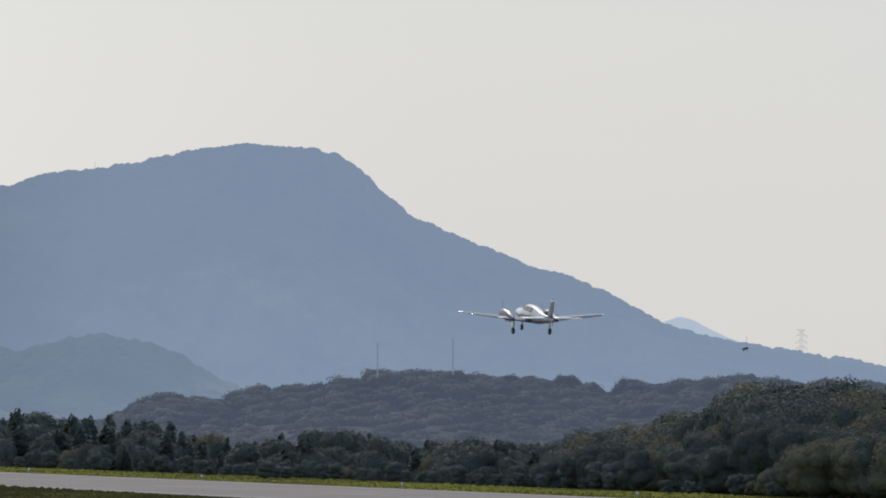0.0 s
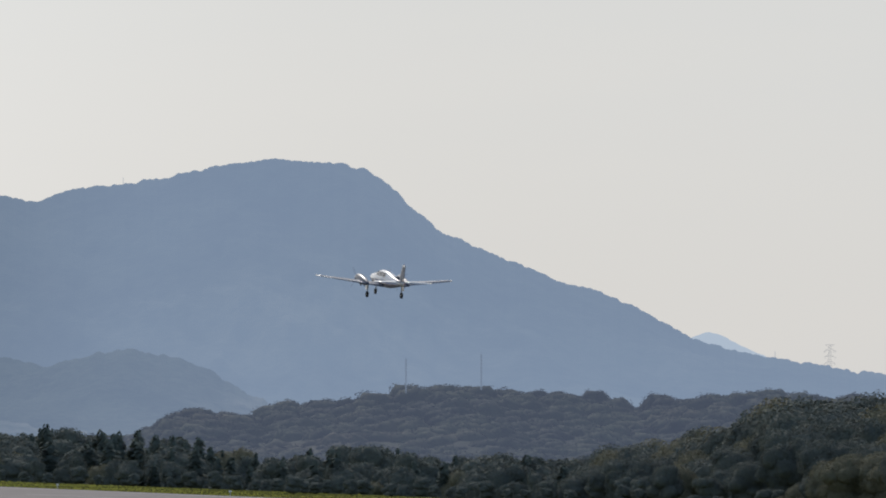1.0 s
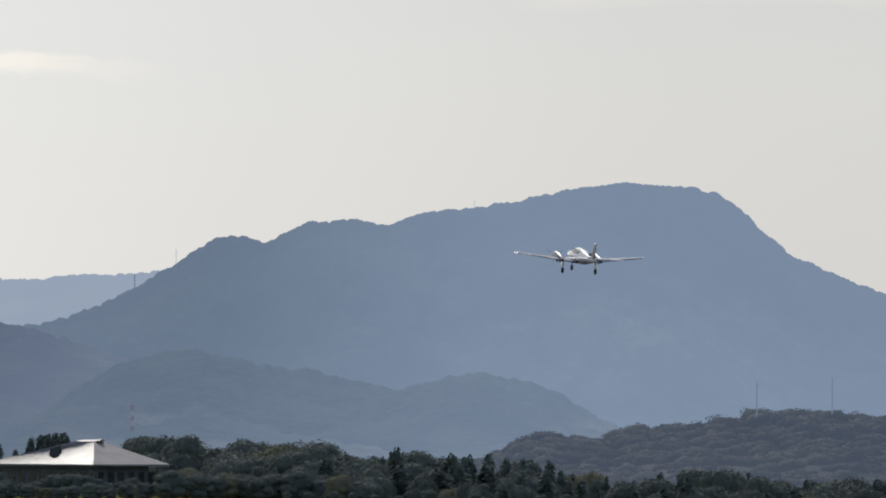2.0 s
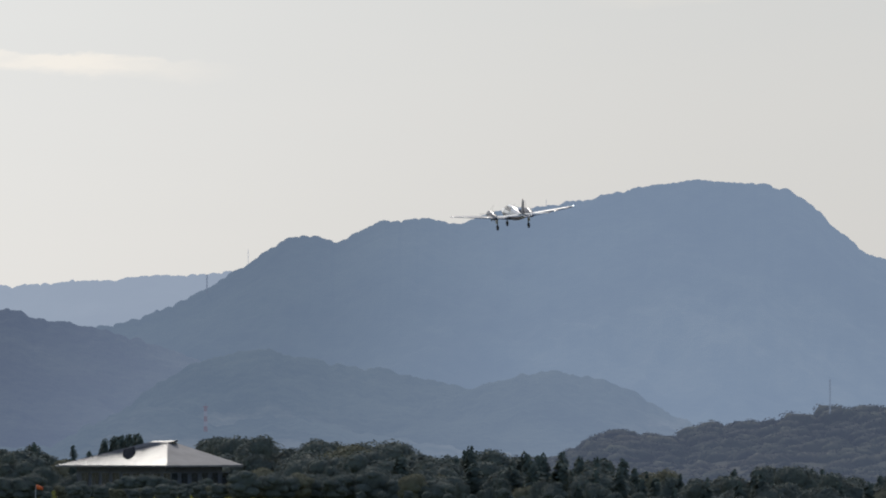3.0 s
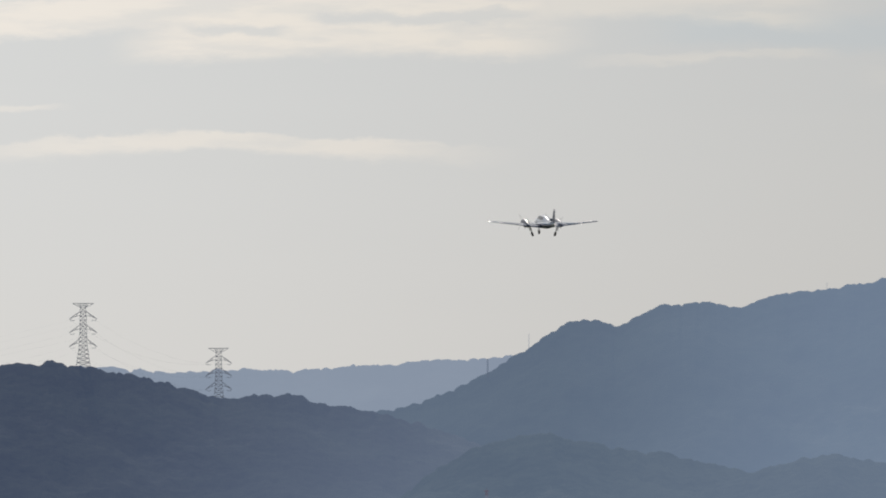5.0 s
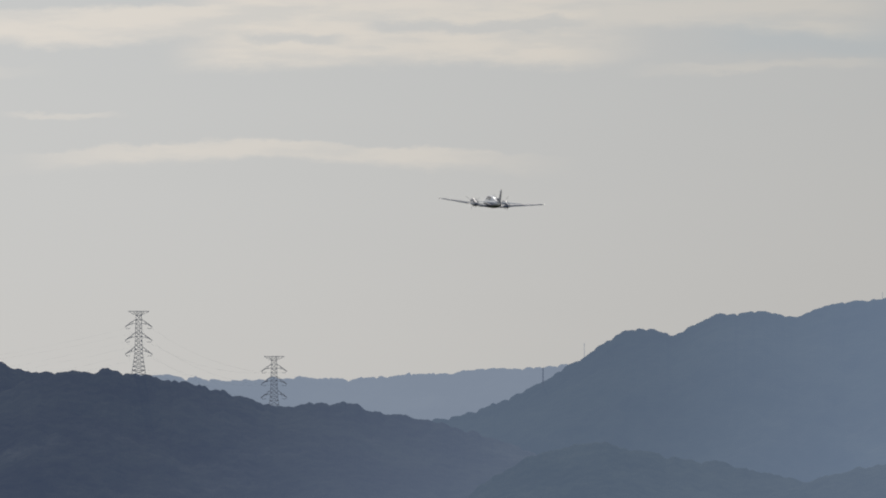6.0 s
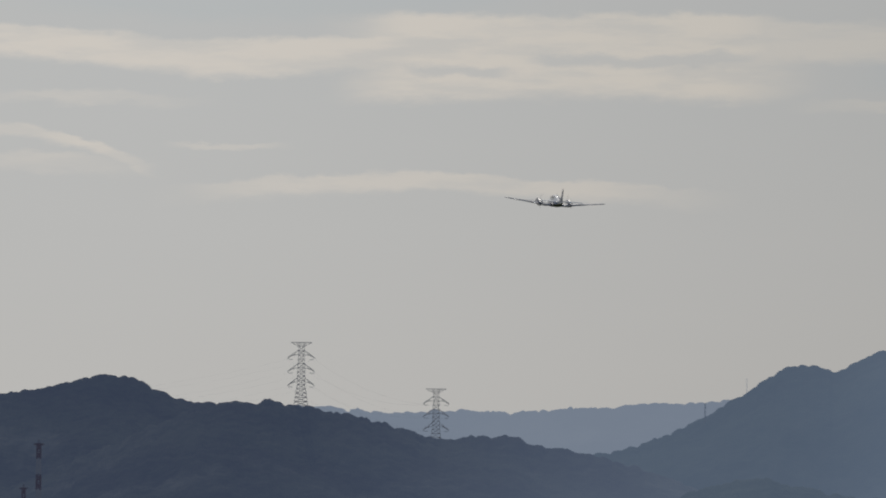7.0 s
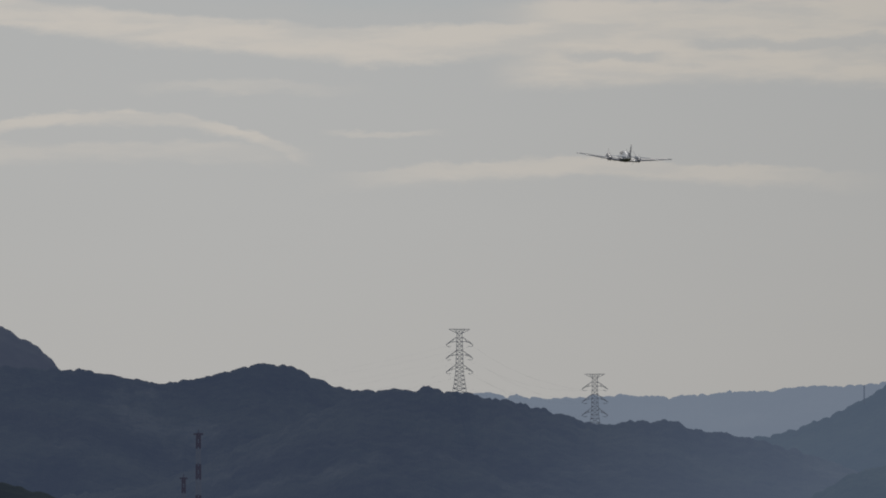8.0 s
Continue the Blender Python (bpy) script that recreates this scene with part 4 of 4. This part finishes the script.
        st = part("tailplane", rings([tail_ring(x, 0, 0.64) for x in (0.05, 0.6, 1.4, 2.2, 2.36)]), M["white"], plane, smooth=True)
        part("elevator", rings([tail_ring(x, 0.65, 1.0) for x in (0.12, 0.8, 1.6, 2.42)]), M["white"], st, "white elevator", smooth=True)

    def fin_ring(z, c0, c1):
        k = (z - 0.72) / 1.50
        return foil((0, -3.95 - 0.88 * k, z), 1.42 - 0.60 * k, 0.62, c0, c1, True)
    fin = part("fin", join(rings([fin_ring(z, 0, 0.62) for z in (0.66, 0.9, 1.5, 2.05, 2.19)]), rings([[(0.05, -3.3, 0.8), (-0.05, -3.3, 0.8), (-0.02, -2.4, 0.95), (0.02, -2.4, 0.95)], [(0.04, -4.1, 0.8), (-0.04, -4.1, 0.8), (-0.02, -4.2, 1.22), (0.02, -4.2, 1.22)]])), M["slate"], plane, "slate-blue swept fin", smooth=True)
    part("rudder", rings([fin_ring(z, 0.63, 1.0) for z in (0.74, 1.2, 1.7, 2.19)]), M["slate"], fin, "slate-blue rudder", smooth=True)
    part("fin_band", rings([[(q[0] * 1.25, q[1], q[2]) for q in fin_ring(z, 0.05, 0.98)] for z in (2.06, 2.205)]), M["white"], fin, "white cap on the fin")
    part("beacon", body_of_turning([(0.05, 0.01, 0), (0.03, 0.04, 0), (-0.03, 0.045, 0.01), (-0.06, 0.01, 0)], 10, 0, 2.22), M["red"], fin, "small red beacon", smooth=True).matrix_basis = pose(0, -5.1, 0)
    # shade under the fuselage, painted as a darker panel on the lower skin
    part("belly_shade", patch(2.3, -4.9, 203, 337, 0.005, ny=24, na=8), M["slate"], body, "slate-grey belly panel that paints in the underside's shade", smooth=True)
    part("antenna", rod((0, -1.2, 1.22), (0, -1.45, 1.50), 0.022, 0.01), M["white"], body, "blade antenna on the roof")
    part("tail_cone", body_of_turning([(-5.5, 0.06, 0), (-5.68, 0.05, 0), (-5.74, 0.01, 0)], 12, 0, 0.67), M["red"], body, "red tail-light cone", smooth=True)
    nose = part("nose_gear", join(rod((0, 0, 0.10), (0, 0, -0.62), 0.05, 0.045, 10), rod((0, 0, -0.60), (0, 0.03, -0.84), 0.03), rod((-0.11, 0.03, -0.64), (0.11, 0.03, -0.64), 0.025), rod((-0.11, 0.03, -0.64), (-0.11, 0.03, -0.90), 0.022),
                                  rod((0.11, 0.03, -0.64), (0.11, 0.03, -0.90), 0.022), rod((0, 0.03, -0.1), (0, -0.4, 0.12), 0.025)), M["grey_metal"], plane, "nose-wheel leg with fork")
    part("tyre", tyre(0.21, 0.14), M["black"], nose, "black rubber tyre", True, pose(0, 0.03, -0.88))
    part("rim", disc(0.12, 0.11), M["grey_metal"], nose, "grey wheel hub", False, pose(0, 0.03, -0.88))
    legs.append((nose, 0))
    return plane


props, legs = [], []


# ---- building, masts, cars, bird ----
def build_house():
    """The low hall beyond the runway under a pale hipped roof with a dark panel for a notch and a small gablet."""
    place = polar(-5.05, 1012.0)
    house = thing("hall_building", "low grey hall with a pale metal hipped roof and gablet", "building")
    house.matrix_basis = Matrix.Translation((place.x, place.y, 0.0)) @ pose(0, 0, 0, 0, 0, 5.05 - 41)
    e = 3.62
    x0, x1, y0, y1 = -7.9, 7.9, -6.1, 6.1
    wall = part("wall", box(x0 + 0.9, x1 - 0.9, y0 + 0.9, y1 - 0.9, -0.1, e - 0.1), M["wall"], house)
    part("plinth", box(x0 + 0.8, x1 - 0.8, y0 + 0.8, y1 - 0.8, -2.2, 0.35), M["wall"], house, "darker grey plinth")

    def hip(a0, a1, b0, b1, z0, c0, c1, d0, d1, z1, lip=0.22):
        lower = [(a0, b0, z0 - lip), (a1, b0, z0 - lip), (a1, b1, z0 - lip), (a0, b1, z0 - lip)]
        edge = [(a0, b0, z0), (a1, b0, z0), (a1, b1, z0), (a0, b1, z0)]
        top = [(c0, d0, z1), (c1, d0, z1), (c1, d1, z1), (c0, d1, z1)]
        return rings([lower, edge, top])
    cx, cy, h = 0.9, 1.3, 2.75
    roof = part("roof", hip(x0 - 0.9, x1 + 0.9, y0 - 0.9, y1 + 0.9, e, cx - 1.3, cx + 1.3, cy - 0.5, cy + 0.5, e + h), M["roof"], house, "pale sunlit metal roof")
    part("ridge_cap", rings([[(cx - 1.5, cy - 0.6, e + h - 0.02), (cx + 1.9, cy - 0.6, e + h - 0.02), (cx + 1.9, cy + 0.6, e + h - 0.02), (cx - 1.5, cy + 0.6, e + h - 0.02)],
                            [(cx - 1.3, cy - 0.15, e + h + 0.10), (cx + 2.3, cy - 0.15, e + h + 0.20), (cx + 2.3, cy + 0.15, e + h + 0.20), (cx - 1.3, cy + 0.15, e + h + 0.10)]]), M["roof"], roof, "pale ridge capping with an upturned end")
    part("gablet", rings([[(cx + 0.9, cy - 1.3, e + h - 0.75), (cx + 0.9, cy + 1.3, e + h - 0.75), (cx + 0.9, cy + 0.1, e + h + 0.05), (cx + 0.9, cy - 0.1, e + h + 0.05)],
                         [(cx + 1.95, cy - 1.3, e + h - 0.75), (cx + 1.95, cy + 1.3, e + h - 0.75), (cx + 1.95, cy + 0.1, e + h + 0.05), (cx + 1.95, cy - 0.1, e + h + 0.05)]]), M["pane"], roof, "dark louvred gablet under the ridge end")
    # a dark panel on the slope imitates a gap in the hip line; its outline as (across, height over the eaves) seen
    # square to the hall's corner
    c36, s36, run = math.cos(radians(36)), math.sin(radians(36)), cy - 0.5 - y0 + 0.9
    up = Vector((0, -h, run)).normalized()
    outline = []
    for u, v in ((-3.05, 1.80), (-2.95, 1.03), (-2.27, 0.69), (-1.73, 0.89), (-1.39, 1.37), (-1.80, 2.12)):
        y = y0 - 0.9 + run * v / h
        outline.append(Vector(((u - y * s36) / c36, y, e + v)))
    part("notch_panel", rings([[q - up * 0.25 for q in outline], [q + up * 0.08 for q in outline]]), M["notch_dark"], roof, "dark panel laid on the roof slope to imitate a gap")
    for k in range(34):
        x = x0 - 0.7 + k * (x1 - x0 + 1.4) / 33
        t = 0.97
        xt = cx - 1.3 + (x - (x0 - 0.9)) / (x1 - x0 + 1.8) * 2.6
        part("seam", rod((x, y0 - 0.88, e + 0.02), (x + (xt - x) * t, y0 - 0.9 + (cy - 0.5 - y0 + 0.9) * t, e + 0.02 + h * t), 0.025, 0.025, 4), M["roof"], roof)
    for k in range(9):
        x = x0 + 1.7 + k * 1.62
        w = part("window", box(x, x + 1.2, y0 + 0.84, y0 + 0.95, 1.0, 2.75), M["wall"], house, "dark window in a grey frame")
        part("pane", box(x + 0.07, x + 0.57, y0 + 0.82, y0 + 0.90, 1.07, 2.68), M["pane"], w)
        part("pane", box(x + 0.63, x + 1.13, y0 + 0.82, y0 + 0.90, 1.07, 2.68), M["pane"], w)
    for k in range(6):
        y = y0 + 1.9 + k * 1.85
        w = part("window", box(x1 - 0.95, x1 - 0.84, y, y + 1.2, 1.0, 2.75), M["wall"], house, "dark window in a grey frame")
        part("pane", box(x1 - 0.90, x1 - 0.82, y + 0.07, y + 1.13, 1.07, 2.68), M["pane"], w)


def car(label, mat, azimuth, distance, turn):
    place = polar(azimuth, distance)
    c = thing("parked_car", label, "car", "cars by the hall")
    c.matrix_basis = Matrix.Translation((place.x, place.y, ground_z(across(azimuth, distance)))) @ pose(0, 0, 0, 0, 0, turn)
    prof = [(-2.1, 0.30), (-2.15, 0.62), (-2.0, 0.85), (-1.15, 0.93), (-0.55, 1.40), (0.85, 1.45), (1.55, 1.05), (2.05, 0.95), (2.12, 0.55), (2.05, 0.30)]
    half = [(y, z, 0.83 if z < 1.0 else 0.66) for y, z in prof]
    body = part("body", rings([[(-w, y, z) for y, z, w in half], [(w, y, z) for y, z, w in half]]), mat, c)
    part("windscreen", rings([[(-0.68, -1.10, 0.97), (0.68, -1.10, 0.97), (0.60, -0.62, 1.37), (-0.60, -0.62, 1.37)], [(-0.66, -1.08, 0.93), (0.66, -1.08, 0.93), (0.58, -0.60, 1.33), (-0.58, -0.60, 1.33)]]), M["pane"], body, "dark windscreen")
    for sx in (-1, 1):
        part("side_window", box(min(sx * 0.72, sx * 0.79), max(sx * 0.72, sx * 0.79), -0.55, 1.0, 0.98, 1.33), M["pane"], body, "dark side window")
        for y in (-1.35, 1.3):
            w = part("wheel", tyre(0.31, 0.20, 14), M["black"], c, "black car tyre", True, pose(sx * 0.76, y, 0.31))
            part("rim", disc(0.18, 0.16, 10), M["grey_metal"], w, "grey wheel rim")
    return c


def lattice(levels, half, r, legs_r=None):
    """A square lattice mast: corner legs, rings and crossed braces. half: half-width at a height."""
    out = []
    cs = [(-1, -1), (1, -1), (1, 1), (-1, 1)]
    for z0, z1 in zip(levels[:-1], levels[1:]):
        a, b = half(z0), half(z1)
        for i in range(4):
            (x, y), (u, v) = cs[i], cs[(i + 1) % 4]
            out.append(rod((x * a, y * a, z0), (x * b, y * b, z1), legs_r or r, None, 4))
            out.append(rod((x * a, y * a, z0), (u * b, v * b, z1), r, None, 4))
            out.append(rod((u * a, v * a, z0), (x * b, y * b, z1), r, None, 4))
            out.append(rod((x * b, y * b, z1), (u * b, v * b, z1), r, None, 4))
    return join(*out)


def pylon(label, azimuth, distance, z_base, z_top, turn=0.0):
    """A power-line pylon: tapering lattice body, three pairs of bowed arms and a flat top arm."""
    h = z_top - z_base
    q = polar(azimuth, distance, z_base)
    p = thing("power_pylon", label, "pylon", "power line")
    p.matrix_basis = Matrix.Translation(q) @ pose(0, 0, 0, 0, 0, -azimuth + turn)
    half = lambda z: h * (0.112 - 0.055 * z / (0.37 * h)) if z < 0.37 * h else h * (0.057 - 0.020 * (z - 0.37 * h) / (0.63 * h))
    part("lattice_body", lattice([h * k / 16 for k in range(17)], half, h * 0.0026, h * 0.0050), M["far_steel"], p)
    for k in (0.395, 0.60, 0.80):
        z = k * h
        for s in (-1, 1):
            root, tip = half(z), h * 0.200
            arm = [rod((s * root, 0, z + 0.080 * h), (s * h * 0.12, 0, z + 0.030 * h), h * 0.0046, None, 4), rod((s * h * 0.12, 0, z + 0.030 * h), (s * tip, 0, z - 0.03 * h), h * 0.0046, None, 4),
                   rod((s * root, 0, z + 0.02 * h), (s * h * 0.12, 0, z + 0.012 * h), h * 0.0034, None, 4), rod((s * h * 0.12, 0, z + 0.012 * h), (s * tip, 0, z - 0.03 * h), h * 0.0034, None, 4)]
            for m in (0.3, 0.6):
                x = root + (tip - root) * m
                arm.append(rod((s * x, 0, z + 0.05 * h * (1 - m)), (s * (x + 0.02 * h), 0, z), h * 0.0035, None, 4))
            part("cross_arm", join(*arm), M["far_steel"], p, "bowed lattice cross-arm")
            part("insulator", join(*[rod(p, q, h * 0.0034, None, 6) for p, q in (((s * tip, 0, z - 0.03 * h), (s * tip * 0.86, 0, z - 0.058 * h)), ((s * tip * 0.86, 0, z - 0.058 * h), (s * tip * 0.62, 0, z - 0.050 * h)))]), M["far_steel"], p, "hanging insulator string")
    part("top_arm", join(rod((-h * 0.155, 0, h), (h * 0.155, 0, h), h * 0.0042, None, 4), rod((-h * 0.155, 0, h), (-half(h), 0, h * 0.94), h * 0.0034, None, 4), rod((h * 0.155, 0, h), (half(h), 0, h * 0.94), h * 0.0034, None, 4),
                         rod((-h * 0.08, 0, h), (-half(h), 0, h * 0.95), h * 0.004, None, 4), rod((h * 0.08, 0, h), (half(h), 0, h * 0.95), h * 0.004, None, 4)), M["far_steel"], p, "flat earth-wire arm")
    return p, h


def wire(name, a, b, sag, r):
    a, b = Vector(a), Vector(b)
    pts = [a.lerp(b, k / 16) - Vector((0, 0, sag * 4 * (k / 16) * (1 - k / 16))) for k in range(17)]
    loops = [[c + Vector((0, r * math.cos(t), r * math.sin(t))) for t in (0.5, 2.6, 4.7)] for c in pts]
    thing(name, "thin dark power cable between two pylons", "cable", "power line", data=mesh_from(name, *rings(loops), M["far_steel"]))


def banded_mast(label, azimuth, distance, el0, el1, width, bands):
    """A slim lattice mast in red and white bands."""
    z0, z1 = (EYE[2] + distance * math.tan(radians(e)) for e in (el0, el1))
    m = thing("radio_mast", label, "mast", "masts")
    m.matrix_basis = Matrix.Translation(polar(azimuth, distance, z0))
    h = z1 - z0
    for k in range(bands):
        a, b = h * k / bands, h * (k + 1) / bands
        half = lambda z: width * (1 - 0.35 * z / h)
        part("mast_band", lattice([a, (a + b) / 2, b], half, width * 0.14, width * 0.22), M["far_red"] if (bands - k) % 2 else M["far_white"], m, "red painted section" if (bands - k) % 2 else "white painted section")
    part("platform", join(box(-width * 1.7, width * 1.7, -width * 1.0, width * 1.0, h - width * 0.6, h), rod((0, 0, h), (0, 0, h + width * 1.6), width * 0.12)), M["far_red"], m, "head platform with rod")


def slim_mast(label, azimuth, distance, el0, el1, width, mat):
    z0, z1 = (EYE[2] + distance * math.tan(radians(e)) for e in (el0, el1))
    h = z1 - z0
    m = thing("slim_mast", label, "mast", "masts")
    m.matrix_basis = Matrix.Translation(polar(azimuth, distance, z0))
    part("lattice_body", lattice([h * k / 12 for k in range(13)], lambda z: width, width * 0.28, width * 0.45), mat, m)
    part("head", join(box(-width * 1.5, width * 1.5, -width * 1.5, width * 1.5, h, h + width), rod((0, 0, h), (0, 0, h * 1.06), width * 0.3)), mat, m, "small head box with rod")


def build_far_things():
    dl = 3000.0
    zt = lambda e, d: EYE[2] + d * math.tan(radians(e))
    a, ha = pylon("tall grey lattice power pylon on the wooded hill", -7.40, 3005.0, zt(0.93, 3005), zt(1.388, 3005))
    b, hb = pylon("tall grey lattice power pylon half behind the hill", -6.483, 3035.0, zt(0.645, 3035), zt(1.082, 3035))
    pylon("grey lattice power pylon on the mountain's far slope", 2.43, 4390.0, zt(0.185, 4390), zt(0.394, 4390))
    for k in (0.395, 0.60, 0.80):
        for s in (-1, 1):
            pa = a.matrix_basis @ Vector((s * 0.195 * ha, 0, (k - 0.05) * ha))
            pb = b.matrix_basis @ Vector((s * 0.195 * hb, 0, (k - 0.05) * hb))
            wire("power_cable", pa, pb, 4.5, 0.011)
            wire("power_cable", pa, pa + Vector((-150, -40, -16)), 6.0, 0.007)
    banded_mast("short red and white lattice mast on the low rise", -4.67, 2560.0, -0.06, 0.112, 0.45, 5)
    banded_mast("tall red and white lattice mast on the hillside", -9.17, 2700.0, -0.26, 0.685, 0.85, 9)
    banded_mast("red and white lattice mast beside a taller one", -9.27, 2700.0, -0.26, 0.385, 0.7, 6)
    slim_mast("slim grey mast rising from the wooded rise", 0.07, 1885.0, 0.02, 0.318, 0.112, M["mid_steel"])
    slim_mast("slim grey mast on the wooded rise's shoulder", -0.44, 1885.0, 0.0, 0.285, 0.112, M["mid_steel"])
    slim_mast("thin mast on the mountain's crest", -2.36, 4300.0, 1.42, 1.51, 0.112, M["crest_steel"])
    slim_mast("thin mast on the mountain's lower shoulder", -4.38, 4300.0, 1.02, 1.17, 0.10, M["crest_steel"])
    slim_mast("grey mast on the mountain's lower slope", -4.66, 4290.0, 0.85, 1.0, 0.20, M["mid_steel"])
    slim_mast("thin mast on the mountain's long slope", 2.06, 4300.0, 0.27, 0.345, 0.140, M["crest_steel"])


def build_airfield_things():
    for i, s in enumerate((560, 620, 680, 740, 800)):
        q = field(s, 217.4, 0.0)
        lamp = thing("runway_lamp", "small white runway edge lamp on the verge", "runway lamp", "runway lamps")
        lamp.matrix_basis = Matrix.Translation(q)
        part("stem", rod((0, 0, -0.05), (0, 0, 0.30), 0.05, 0.04), M["grey_metal"], lamp)
        part("lamp_head", body_of_turning([(0.14, 0.05, 0), (0.10, 0.12, 0), (-0.10, 0.13, 0), (-0.14, 0.06, 0)], 12, 0, 0.38), M["car_white"], lamp, "white lamp head", smooth=True)
    mk = thing("windsock", "orange windsock hanging from a white pole", "windsock")
    mk.matrix_basis = Matrix.Translation(polar(-5.82, 928.0, 0.0))
    part("pole", rod((0, 0, -0.05), (0, 0, 1.75), 0.035, 0.03), M["mast_white"], mk)
    part("sock", rings([[(0.1 + x, r * math.cos(t), 1.65 - 0.25 * x + r * math.sin(t)) for t in (2 * math.pi * i / 12 for i in range(12))] for x, r in ((0.0, 0.26), (0.25, 0.24), (0.5, 0.20), (0.7, 0.16))]), M["orange"], mk, "drooping orange cloth cone")
    for label, mat, a, d, r in (("white car parked before the hall", M["car_white"], -5.19, 992, 40), ("silver car parked before the hall", M["car_silver"], -5.02, 990, 60), ("white car parked at the hall's corner", M["car_white"], -4.83, 994, 80),
                                ("dark car parked before the hall", M["car_dark"], -5.33, 991, 60), ("silver car parked near the hedge", M["car_silver"], -5.52, 985, 85), ("white car parked in the row", M["car_white"], -4.68, 992, 70), ("dark car parked in the row", M["car_dark"], -5.10, 988, 75)):
        car(label, mat, a, d, r)


def build_bird():
    """A crow-sized bird: body with tail and head, two wings that beat."""
    bird = thing("flying_bird", "small dark bird flying with beating wings", "bird")
    part("body", join(body_of_turning([(0.22, 0.015, 0), (0.17, 0.04, 0.01), (0.05, 0.065, 0), (-0.10, 0.05, 0), (-0.20, 0.02, 0)], 10, 0, 0), rings([[(-0.02, -0.17, 0.01), (0.02, -0.17, 0.01), (0.02, -0.17, -0.005), (-0.02, -0.17, -0.005)],
                      [(-0.07, -0.36, 0.005), (0.07, -0.36, 0.005), (0.07, -0.36, -0.005), (-0.07, -0.36, -0.005)]])), M["feather"], bird, smooth=True)
    out = []
    for s in (-1, 1):
        sec = []
        for x, y, c in ((0.02, 0.10, 0.20), (0.16, 0.13, 0.20), (0.30, 0.07, 0.16), (0.42, -0.06, 0.06)):
            sec.append([(s * x, y, 0.0), (s * x, y - c * 0.4, 0.014), (s * x, y - c, 0.0), (s * x, y - c * 0.4, -0.006)])
        w = part("wing", rings(sec), M["feather"], bird, "dark pointed wing")
        out.append((w, s))
    return bird, out


# ---- what moves ----
FLIGHT = [(0.0, 6.76, 650.0, 13.72, 17.2, 0.8), (0.5, -0.19, 671.9, 15.90, 18.0, 1.4), (1.0, -7.19, 694.0, 18.20, 18.0, 1.9), (1.5, -14.31, 716.1, 20.53, 17.2, 2.5), (1.7, -17.25, 725.0, 21.50, 17.0, 3.3),
          (2.3, -25.2, 751.5, 24.22, 16.0, -0.6), (2.8, -32.34, 774.0, 26.63, 14.8, -4.1), (3.0, -35.46, 783.0, 27.61, 14.8, -5.0), (3.5, -42.40, 805.5, 30.17, 14.8, -4.0), (4.0, -50.27, 828.1, 32.73, 15.5, -1.9),
          (4.5, -57.57, 850.8, 35.06, 15.9, -0.9), (5.0, -65.39, 873.6, 37.68, 16.8, -0.4), (5.2, -68.60, 882.8, 38.66, 16.8, 0.6), (5.75, -76.9, 908.0, 41.3, 16.4, 2.4), (6.3, -85.12, 933.5, 43.95, 15.9, 3.6), (6.5, -88.36, 942.7, 45.20, 15.7, 2.9),
          (7.0, -96.30, 966.0, 48.17, 14.9, 3.0), (7.5, -103.75, 989.4, 50.90, 14.5, 4.1), (8.0, -111.53, 1012.9, 53.63, 14.7, 3.8)]


def motions():
    walk(aeroplane, [(t, pose(x, y, z, float(np.interp(t, (0.0, 4.0, 6.5, 8.0), (7.0, 7.0, 6.0, 6.0))), bank, turn)) for t, x, y, z, turn, bank in FLIGHT])
    for k, (prop, x, y, z) in enumerate(props):
        walk(prop, [(i / FPS, pose(x, y, z, 0, (71 * i + 33 * k) % 360, 0)) for i in range(8 * FPS + 1)])
    gear = [(0.0, 0), (4.55, 0), (4.85, 8), (5.0, 18), (5.2, 38), (5.6, 74), (5.85, 86), (6.1, 88), (8.0, 88)]
    for leg, side in legs:
        if side:
            walk(leg, [(t, pose(side * 1.46, -0.35, 0.10, 0, side * a, 0)) for t, a in gear])
        else:
            walk(leg, [(t, pose(0, 2.1, 0.12, -a, 0, 0)) for t, a in gear])
    d = 520.0
    flight = [(0.0, 2.05, 0.265), (0.2, 2.31, 0.335), (0.4, 2.55, 0.44), (0.5, 2.665, 0.472), (0.6, 2.78, 0.50), (1.0, 3.2, 0.62), (2.0, 4.3, 0.9), (4.0, 6.5, 1.3), (8.0, 11.0, 2.0)]
    walk(bird, [(t, pose(*polar(a, d, EYE[2] + d * math.tan(radians(e))), 8, 0, -75)) for t, a, e in flight])
    for w, s in bird_wings:
        walk(w, [(i * 0.1, pose(0, 0, 0, 0, -s * (38 if i % 2 else -22), 0)) for i in range(81)])


build_ground()
build_runway()
tufts("verge_grass", "bright green-yellow verge grass beyond the runway", M["bright_grass"], (480, 1000, 216.6, 231), 14000, 0.17, 3)
tufts("dry_grass", "dry olive grass on the near side of the runway", M["dry_grass"], (540, 800, 160, 185.4), 16000, 0.20, 4)
build_woodland()
build_trees()
build_house()
build_far_things()
build_airfield_things()
aeroplane = build_aeroplane()
bird, bird_wings = build_bird()
motions()
